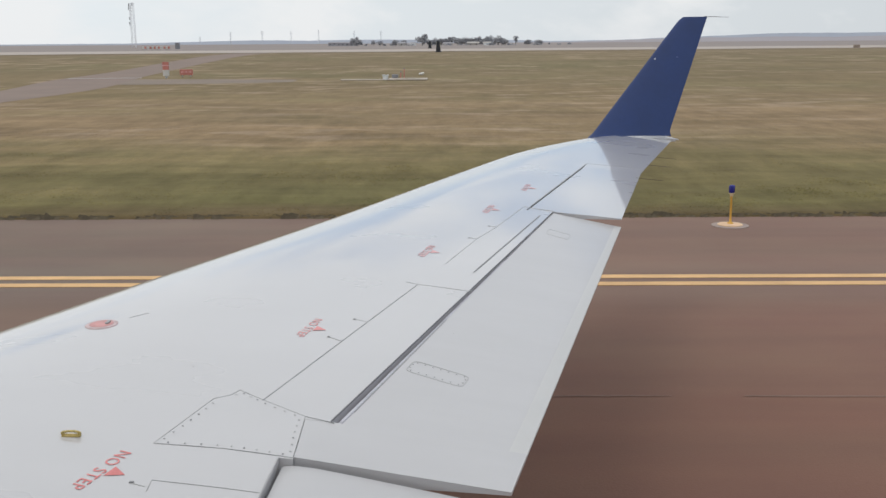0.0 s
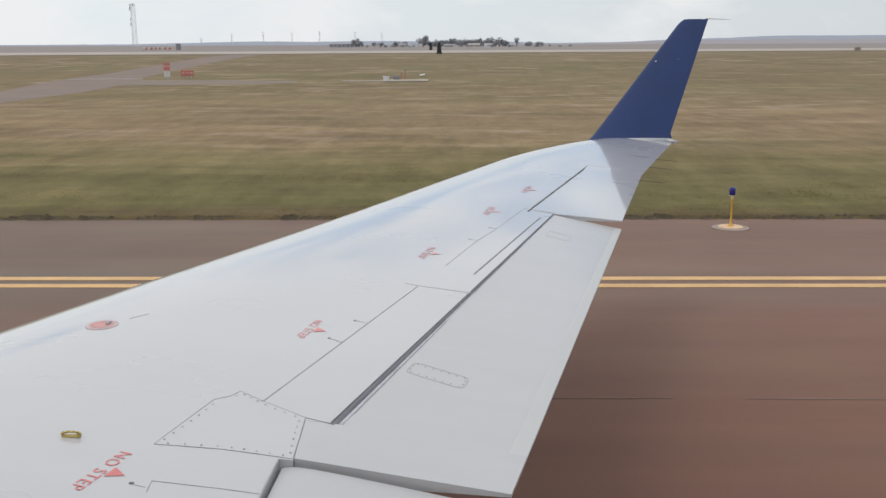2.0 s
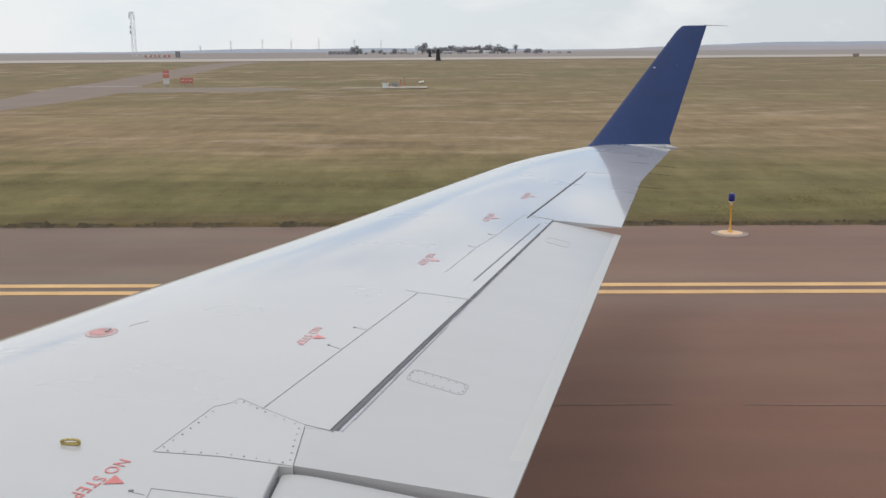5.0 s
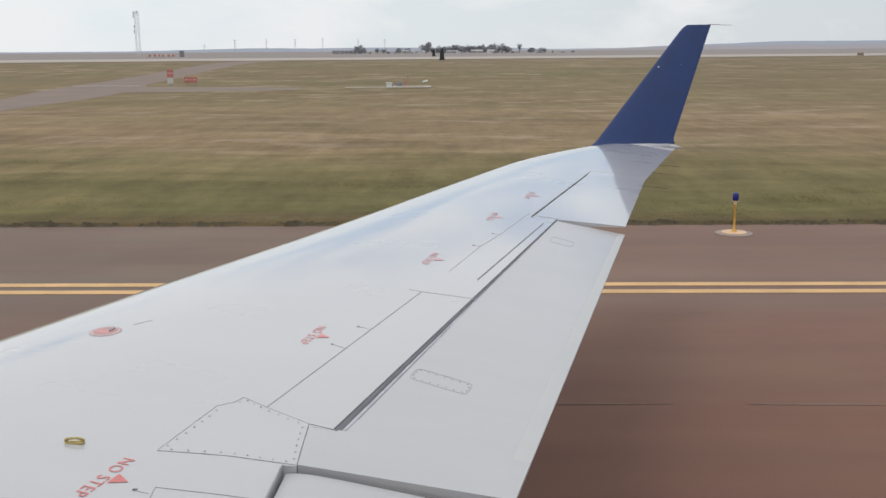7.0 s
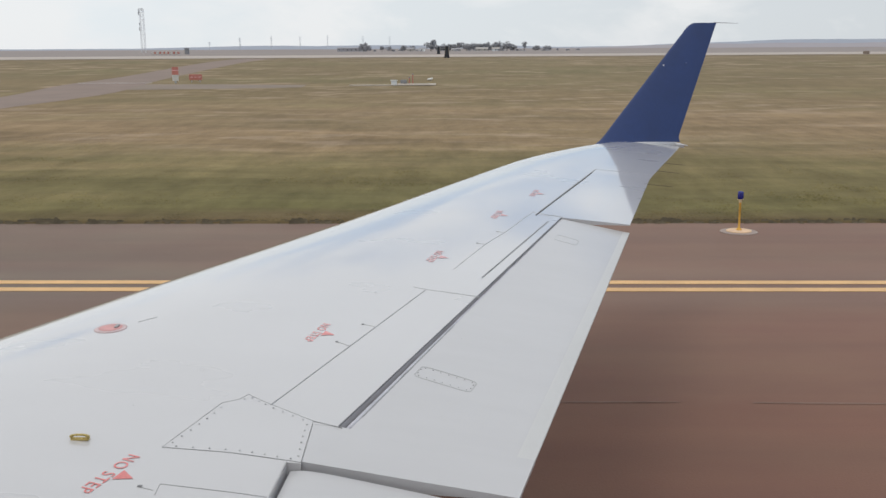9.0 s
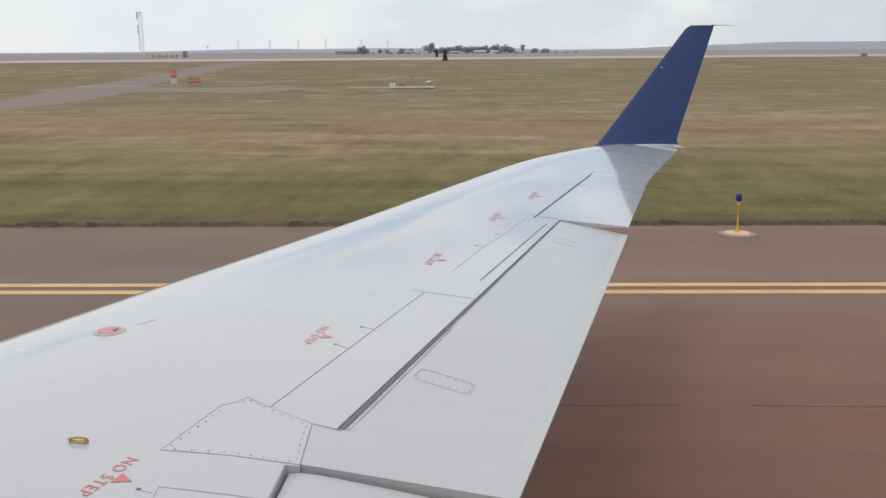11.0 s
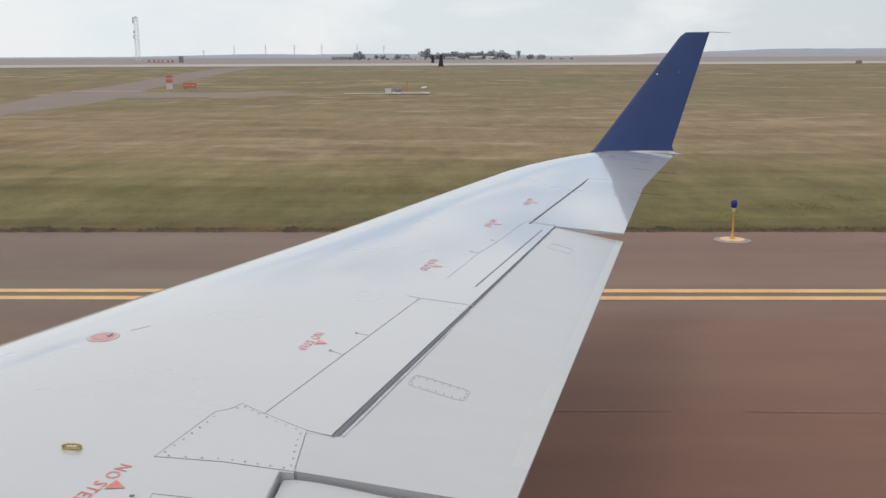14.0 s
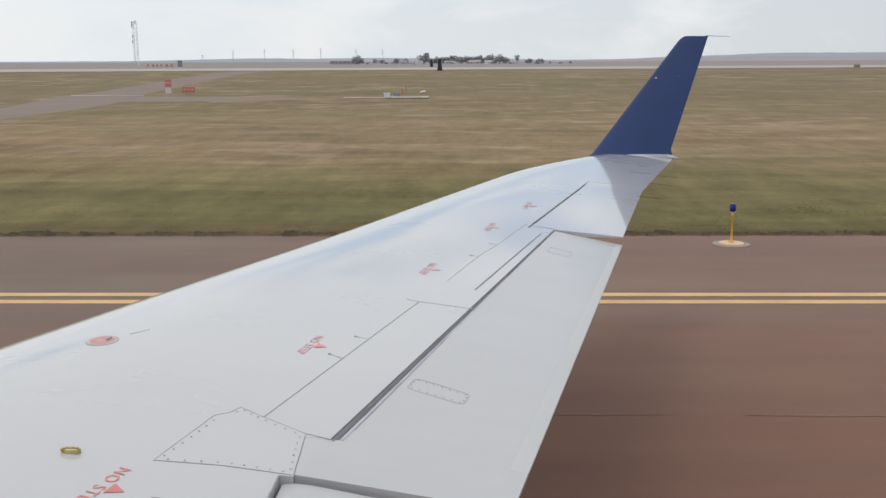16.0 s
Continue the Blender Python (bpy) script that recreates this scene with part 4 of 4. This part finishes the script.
for sx, sz, wx, hz in ((0.0, 0.60, 0.02, 0.05), (0.0, 0.45, 0.075, 0.13), (0.0, 0.33, 0.16, 0.035), (-0.02, 0.10, 0.09, 0.03)):
    bm = bmesh.new()
    box(bm, sx, -L / 2 - 0.004, Z0 + sz, wx, 0.008, hz, bevel=0.002)
    part("marking", bm, M_SIGNW, S)
bm = bmesh.new()
box(bm, 0, 0, Z0 + HT + 0.008, D + 0.01, L + 0.01, 0.016, bevel=0.004)
part("top_cover", bm, M_ROOFA, S, "grey metal top cover")
for sy in (-0.45, 0.20):
    bm = bmesh.new()
    box(bm, 0, sy, Z0 + HT + 0.05, 0.10, 0.10, 0.07, bevel=0.01)
    part("lamp_housing", bm, M_BLACK, S)
for sy in (-0.75, -0.40, 0.30, 0.72):
    bm = bmesh.new()
    box(bm, 0, sy, Z0 / 2, 0.07, 0.06, Z0 + 0.02, bevel=0.004)
    part("leg", bm, M_BLACK, S)
bm = bmesh.new()
rng = random.Random(9)
ring = []
for k in range(26):
    a = 2 * math.pi * k / 26
    u = 0.38 * math.copysign(abs(math.cos(a)) ** 0.5, math.cos(a)) * rng.uniform(0.9, 1.08)
    v = 1.15 * math.copysign(abs(math.sin(a)) ** 0.5, math.sin(a)) * rng.uniform(0.94, 1.06)
    ring.append((17.47 + u, 18.5 + v))
lo = [bm.verts.new((x, y, 0.0)) for x, y in ring]
hi = [bm.verts.new((x, y, 0.062)) for x, y in ring]
for k in range(26):
    bm.faces.new((lo[k], lo[(k + 1) % 26], hi[(k + 1) % 26], hi[k]))
bm.faces.new(hi)
tagged(part("concrete_pad", bm, M_CONCRETE), "pale rough-edged concrete pad under the airfield sign", "concrete pad")

# painted covers on the pavement by the service road
D_ = thing("drain_cover", -25.7, 10.88, 0.0, "round drain cover in a white painted ring", "drain cover")
bm = bmesh.new()
turned(bm, [(0.42, 0.0), (0.42, 0.006), (0.40, 0.008)], 32)
part("painted_ring", bm, M_LIGHTPAINT, D_)
bm = bmesh.new()
turned(bm, [(0.22, 0.004), (0.22, 0.012), (0.19, 0.014)], 28)
part("lid", bm, M_ROAD, D_)
D_ = thing("drain_cover", -27.4, 11.5, 0.0, "square drain cover in a white painted frame", "drain cover")
bm = bmesh.new()
box(bm, 0, 0, 0.004, 0.95, 0.95, 0.008, bevel=0.002)
part("painted_frame", bm, M_LIGHTPAINT, D_)
bm = bmesh.new()
box(bm, 0, 0, 0.008, 0.55, 0.55, 0.012, bevel=0.002)
part("lid", bm, M_ROAD, D_)

# ---------------------------------------------------------------- across the field
pads = thing("concrete_slab", -4.00, 57.4, rise(57.4), "pale low concrete slabs set in the grass", "concrete slab")
for cx, cy, sx, sy, h in ((1.2, -0.55, 2.2, 0.45, 0.06), (1.2, 0.85, 2.2, 0.4, 0.06), (0.30, 0.15, 0.4, 0.95, 0.058), (2.10, 0.15, 0.4, 0.95, 0.058), (-1.3, -0.35, 2.5, 0.6, 0.04)):
    bm = bmesh.new()
    box(bm, cx, cy, h / 2 + 0.02, sx, sy, h, bevel=0.02)
    part("slab", bm, M_PALESLAB, pads)
bx = thing("equipment_box", -4.04, 57.0, rise(57.0) + 0.02, "small white equipment box beside concrete slab", "equipment box")
bm = bmesh.new()
box(bm, 0, 0, 0.14, 0.30, 0.30, 0.26, bevel=0.03)
part("body", bm, M_SIGNW, bx)
bm = bmesh.new()
box(bm, 0, 0, 0.285, 0.40, 0.36, 0.03, bevel=0.01)
part("lid", bm, M_SIGNW, bx)
bx = thing("equipment_box", -3.57, 58.2, rise(58.2) + 0.07, "small dark equipment box on concrete slab", "equipment box")
bm = bmesh.new()
box(bm, 0, 0, 0.10, 0.36, 0.24, 0.20, bevel=0.03)
part("body", bm, M_ROOFA, bx)
for px, hh in ((-3.04, 0.52), (-3.24, 0.34)):
    pp = thing("marker_pole", px, 58.2, rise(58.2) + 0.07, "short dull red pole on concrete slab", "pole", "slab poles")
    bm = bmesh.new()
    rod(bm, (0, 0, 0), (0, 0, hh), 0.03, 0.025, 8)
    part("pole", bm, M_SIGNRED, pp)
    bm = bmesh.new()
    box(bm, 0.0, 0, hh, 0.08, 0.07, 0.06, bevel=0.01)
    part("head", bm, M_ROOFA, pp)
vp = thing("vent_plate", -2.15, 61.6, rise(61.6) + 0.02, "small pale tilted plate in grass", "plate")
bm = bmesh.new()
box(bm, 0, 0, 0.10, 0.32, 0.30, 0.05, pose(0, 0, 0, 12, -12, 0), 0.01)
part("plate", bm, M_LIGHTPAINT, vp)
bm = bmesh.new()
rod(bm, (0, 0, -0.02), (0, 0, 0.10), 0.03)
part("stub", bm, M_STEEL, vp)

rs = thing("red_sign", -16.31, 60.9, rise(60.9), "red airfield instruction board on two legs", "airfield sign")
bm = bmesh.new()
box(bm, 0, 0, 0.32, 0.78, 0.08, 0.34, bevel=0.01)
part("board", bm, M_SIGNRED, rs)
for k, wx in enumerate((0.16, 0.12, 0.18)):
    bm = bmesh.new()
    box(bm, -0.23 + 0.23 * k, -0.043, 0.33, wx, 0.006, 0.05)
    part("marking", bm, M_PALERED, rs)
for sx in (-0.25, 0.25):
    bm = bmesh.new()
    rod(bm, (sx, 0, 0), (sx, 0, 0.18), 0.03)
    part("leg", bm, M_STEEL, rs)
rm = thing("striped_marker", -17.25, 59.9, rise(59.9), "red and white banded marker beside the road", "marker")
for z0, z1, m_, w in ((0, 0.16, M_STEEL, 0.10), (0.16, 0.52, M_LIGHTPAINT, 0.34), (0.52, 0.76, M_SIGNRED, 0.36), (0.76, 0.80, M_PALERED, 0.36), (0.80, 0.98, M_SIGNRED, 0.36)):
    bm = bmesh.new()
    box(bm, 0, 0, (z0 + z1) / 2, w, 0.12, z1 - z0 - 0.002, bevel=0.004)
    part("band", bm, m_, rm)


def distance_sign(x, y, face, turn=0.0):
    ob = thing("runway_sign", x, y, rise(y) + 0.02, "black runway marker box with pale yellow disc sides", "airfield sign", "runway markers", turn)
    bm = bmesh.new()
    vs = box(bm, 0, 0, 0.62, 0.50, 1.2, 1.10, bevel=0.02)
    for v in bm.verts:
        v.co.x *= 1.0 - 0.42 * max(0.0, v.co.z) / 1.2
    part("cabinet", bm, M_BLACK, ob)
    bm = bmesh.new()
    box(bm, 0, 0, 0.05, 0.62, 1.3, 0.10, bevel=0.01)
    part("plinth", bm, M_BLACK, ob)
    for s in (-1, 1):
        bm = bmesh.new()
        rod(bm, (0.18, 0, 0.66), (0.206, 0, 0.66), 0.42, 0.42, 20)
        for v in bm.verts:
            v.co.x = s * (v.co.x - 0.0875 * (v.co.z - 0.66))
        part("disc", bm, face, ob, "pale yellow disc")
    return ob


distance_sign(-1.92, 104.2, M_BASEP)
distance_sign(-4.4, 166.0, M_BASEP)
bm = bmesh.new()
box(bm, 0, 0, 0.19, 0.62, 0.5, 0.38, bevel=0.04)
far_box = thing("equipment_box", 48.5, 124.5, rise(124.5) + 0.02, "small brown equipment box by the runway", "equipment box")
part("body", bm, M_TRACK, far_box)

# equipment shelter and striped barriers near the mast
sh = thing("equipment_shelter", -53.92, 196.0, rise(196) + 0.02, "dark small equipment shelter in the field", "shelter")
bm = bmesh.new()
box(bm, 0, 0, 0.55, 0.7, 0.8, 1.1, bevel=0.03)
part("body", bm, M_ROOFA, sh)
bm = bmesh.new()
box(bm, 0, 0, 1.14, 0.8, 0.9, 0.08, bevel=0.02)
part("roof", bm, M_ROOFA, sh)
for k, dx in enumerate((-6.2, -4.9, -3.6, -2.2)):
    br = thing("striped_barrier", -53.92 + dx, 196.0 + 0.4 * (k % 2), rise(196) + 0.02, "red and white barrier standing in far field", "barrier", "field barriers")
    for q in range(3):
        bm = bmesh.new()
        box(bm, -0.4 + 0.4 * q, 0, 0.30, 0.396, 0.3, 0.40, bevel=0.02)
        part("panel", bm, M_SIGNRED if (q + k) % 2 else M_LIGHTPAINT, br)
    bm = bmesh.new()
    box(bm, 0, 0, 0.06, 1.25, 0.5, 0.12, bevel=0.02)
    part("foot", bm, M_CONCRETE, br)


# lattice mast
def lattice(bm, h, w0, w1, bars, r):
    for k in range(bars + 1):
        s = k / bars
        w = w0 + (w1 - w0) * s
        z = h * s
        c = [(-w, -w, z), (w, -w, z), (w, w, z), (-w, w, z)]
        for i in range(4):
            rod(bm, c[i], c[(i + 1) % 4], r * 0.6, seg=4)
        if k < bars:
            s2 = (k + 1) / bars
            w2, z2 = w0 + (w1 - w0) * s2, h * s2
            d = [(-w2, -w2, z2), (w2, -w2, z2), (w2, w2, z2), (-w2, w2, z2)]
            for i in range(4):
                rod(bm, c[i], d[i], r, seg=5)
                rod(bm, c[i], d[(i + 1) % 4], r * 0.6, seg=4)


mast = thing("lattice_mast", -95.02, 299.0, rise(299), "tall grey lattice antenna mast in far field", "mast")
bm = bmesh.new()
lattice(bm, 12.7, 0.55, 0.50, 12, 0.045)
part("frame", bm, M_MAST, mast)
for zz, sx, ln in ((12.0, -0.75, 1.3), (11.2, -0.85, 0.9), (8.3, -0.7, 0.8), (6.9, -0.75, 1.0), (12.4, 0.2, 0.9)):
    bm = bmesh.new()
    rod(bm, (sx, -0.4, zz - ln / 2), (sx, -0.4, zz + ln / 2), 0.10, 0.10, 8)
    rod(bm, (sx, -0.4, zz), (-0.45, -0.3, zz), 0.04, seg=5)
    part("antenna", bm, M_ROOFA, mast)

# power-line towers along the horizon
for k, (px, hh) in enumerate(((-758, 44), (-643, 48), (-538, 46), (-438, 50), (-309, 46), (-212, 44), (-870, 28))):
    tw = thing("power_tower", px - 64, 3700, -7.2, "thin hazy grey power-line tower on the horizon", "power tower", "power-line towers")
    bm = bmesh.new()
    lattice(bm, hh, 2.4, 0.5, 6, 0.22)
    part("frame", bm, M_FARPOLE, tw)
    for zz in (0.97, 0.84, 0.72):
        bm = bmesh.new()
        rod(bm, (-5.5, 0, hh * zz), (5.5, 0, hh * zz), 0.35, seg=5)
        part("crossarm", bm, M_FARPOLE, tw)


# farmstead: trees and buildings
def tree(x, y, h, w, seed, label):
    r = random.Random(seed)
    ob = thing("tree", x, y, rise(y) - 0.1, label, "tree", "farmstead trees")
    bm = bmesh.new()
    rod(bm, (0, 0, 0), (0, 0, h * 0.45), 0.035 * h, 0.02 * h, 7)
    for k in range(5):
        a = r.uniform(0, 6.28)
        rod(bm, (0, 0, h * r.uniform(0.25, 0.42)), (math.cos(a) * w * 0.3, math.sin(a) * w * 0.3, h * r.uniform(0.5, 0.8)), 0.015 * h, 0.006 * h, 5)
    part("trunk", bm, M_BARK, ob)
    bm = bmesh.new()
    lobes = [(r.uniform(-0.32, 0.32) * w, r.uniform(-0.32, 0.32) * w, h * r.uniform(0.35, 0.82), r.uniform(0.14, 0.25) * w) for _ in range(9)]
    for _ in range(640):
        lx, ly, lz, lr = r.choice(lobes)
        d = Vector((r.gauss(0, 1), r.gauss(0, 1), r.gauss(0, 1))).normalized() * lr * r.uniform(0.6, 1.1)
        c = Vector((lx, ly, lz)) + d
        s = 0.042 * w * r.uniform(0.7, 1.6)
        u = Vector((r.gauss(0, 1), r.gauss(0, 1), r.gauss(0, 1))).normalized()
        v = u.orthogonal().normalized()
        bm.faces.new([bm.verts.new(c + a) for a in (u * s, v * s, -u * s * 0.9, -v * s * 0.8)])
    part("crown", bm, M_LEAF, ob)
    return ob


FARM = 1290
rng = random.Random(21)
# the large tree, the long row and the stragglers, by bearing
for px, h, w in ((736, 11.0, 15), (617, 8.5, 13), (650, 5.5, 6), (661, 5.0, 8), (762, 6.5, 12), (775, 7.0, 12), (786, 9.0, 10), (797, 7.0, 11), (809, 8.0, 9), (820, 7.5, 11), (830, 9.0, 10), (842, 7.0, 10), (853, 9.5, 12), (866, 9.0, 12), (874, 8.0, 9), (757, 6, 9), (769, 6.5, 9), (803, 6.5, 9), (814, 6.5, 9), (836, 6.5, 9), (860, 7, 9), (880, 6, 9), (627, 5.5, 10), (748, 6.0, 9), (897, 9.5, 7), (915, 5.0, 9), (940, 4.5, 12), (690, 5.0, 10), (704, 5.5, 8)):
    tree((px - 784) / 1769 * FARM - 8.5, FARM + rng.uniform(-25, 25), h * 1.25, w * 1.15, px, "dark haze-greyed farmstead tree on the far plain")


def house(px, w, d, h, roof, wall, roofm, label, dy=0.0):
    x = (px - 784) / 1769 * (FARM + dy) - 8.5
    ob = thing("farm_building", x, FARM + dy, rise(FARM + dy) - 0.1, label, "building", "farm buildings")
    bm = bmesh.new()
    box(bm, 0, 0, h / 2, w, d, h)
    part("wall", bm, wall, ob)
    bm = bmesh.new()
    e = 0.4
    v = [bm.verts.new(c) for c in ((-w / 2 - e, -d / 2 - e, h), (w / 2 + e, -d / 2 - e, h), (w / 2 + e, d / 2 + e, h), (-w / 2 - e, d / 2 + e, h), (-w / 2 - e, 0, h + roof), (w / 2 + e, 0, h + roof))]
    for q in ((0, 1, 5, 4), (2, 3, 4, 5), (0, 4, 3), (1, 2, 5), (0, 3, 2, 1)):
        bm.faces.new([v[i] for i in q])
    part("roof", bm, roofm, ob)
    for k in range(max(1, int(w // 5))):
        bm = bmesh.new()
        box(bm, -w / 2 + (k + 0.5) * w / max(1, int(w // 5)), -d / 2 - 0.02, h * 0.5, 1.2, 0.06, h * 0.4)
        part("window", bm, M_BLACK, ob)


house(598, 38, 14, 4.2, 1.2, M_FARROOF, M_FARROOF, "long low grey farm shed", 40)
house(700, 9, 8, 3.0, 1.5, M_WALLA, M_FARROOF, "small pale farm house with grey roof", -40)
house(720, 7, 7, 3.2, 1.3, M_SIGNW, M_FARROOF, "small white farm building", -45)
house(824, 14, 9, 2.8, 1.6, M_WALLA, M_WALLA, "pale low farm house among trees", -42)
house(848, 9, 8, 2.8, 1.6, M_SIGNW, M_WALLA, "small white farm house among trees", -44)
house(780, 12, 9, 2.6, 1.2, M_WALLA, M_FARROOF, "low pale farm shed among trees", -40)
bm = bmesh.new()
for k in range(40):
    x = rng.uniform(-150, 150)
    y = rng.uniform(1150, 1500)
    s = rng.uniform(1.0, 2.4)
    c = Vector((x, y, rise(y) + s * 0.4))
    for _ in range(7):
        u = Vector((rng.gauss(0, 1), rng.gauss(0, 1), rng.gauss(0, 0.6))).normalized() * s
        v = u.orthogonal().normalized() * s * 0.7
        o = Vector((rng.uniform(-2, 2), 0, rng.uniform(-0.4, 0.6)))
        bm.faces.new([bm.verts.new(c + o + a) for a in (u, v, -u, -v)])
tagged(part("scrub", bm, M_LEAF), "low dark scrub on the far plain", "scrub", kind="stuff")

# ---------------------------------------------------------------- grass
def tufts(name, count, x0, x1, y0, y1, height, width, seed, label):
    """Tussocks of short, matted blades, laid over by the wind."""
    r = random.Random(seed)
    verts, faces = [], []
    for _ in range(count):
        y = y0 * (y1 / y0) ** (r.random() ** 1.5)
        x = r.uniform(x0, x1) * (y / y0)
        if 17.2 < y < 19.8 and abs(x - 17.47) < 0.6 or -23.6 < x < -17.2:
            continue
        d = noise.noise((x * 0.25, y * 0.5, 2))
        if d < r.uniform(-0.6, 0.5):
            continue
        z = ground_z(x, y) - 0.01
        for _b in range(3):
            a = r.uniform(0, math.pi)
            h, w = height * r.uniform(0.4, 1.25) * (1 + 0.5 * d), width * r.uniform(0.6, 1.5)
            ox, oy = r.uniform(-0.06, 0.06), r.uniform(-0.06, 0.06)
            q, lean = r.uniform(0.35, 2.8), r.uniform(1.2, 2.6) * h
            lx, ly = math.cos(q) * lean, math.sin(q) * lean
            a = q + 1.571
            k = len(verts)
            verts += [(x + ox - math.cos(a) * w, y + oy - math.sin(a) * w, z), (x + ox + math.cos(a) * w, y + oy + math.sin(a) * w, z), (x + ox + lx, y + oy + ly, z + h)]
            nrm = (Vector(verts[k + 1]) - Vector(verts[k])).cross(Vector(verts[k + 2]) - Vector(verts[k]))
            faces.append((k, k + 1, k + 2) if nrm.z > 0 else (k, k + 2, k + 1))
    me = bpy.data.meshes.new(name)
    me.from_pydata(verts, [], faces)
    me.materials.append(M_BLADE)
    return tagged(new(name, me), label, "grass", kind="stuff")


tufts("grass", 26000, -8, 8, EDGE + 0.05, 32, 0.018, 0.024, 3, "short olive and straw grass beside the pavement")


# broad-leaved weeds in the mown strip
r = random.Random(61)
bm = bmesh.new()
for wx, wy, s in ((20.9, 21.9, 0.9), (22.1, 22.2, 1.0), (23.2, 21.6, 0.9), (18.9, 18.2, 0.6), (19.5, 18.4, 0.7), (20.2, 18.7, 0.5)):
    for _ in range(90):
        x, y = wx + r.gauss(0, 0.5) * s, wy + r.gauss(0, 0.25) * s
        c = Vector((x, y, ground_z(x, y) + abs(r.gauss(0, 0.04)) * s + 0.01))
        u = Vector((r.gauss(0, 1), r.gauss(0, 1), r.gauss(0, 0.3))).normalized() * 0.05 * s
        v = u.cross(Vector((0, -0.3, 1))).normalized() * 0.035 * s
        bm.faces.new([bm.verts.new(c + a) for a in (u, v, -u, -v)])
tagged(part("weeds", bm, M_WEED), "low dark green weeds in the mown grass", "weeds", kind="stuff")
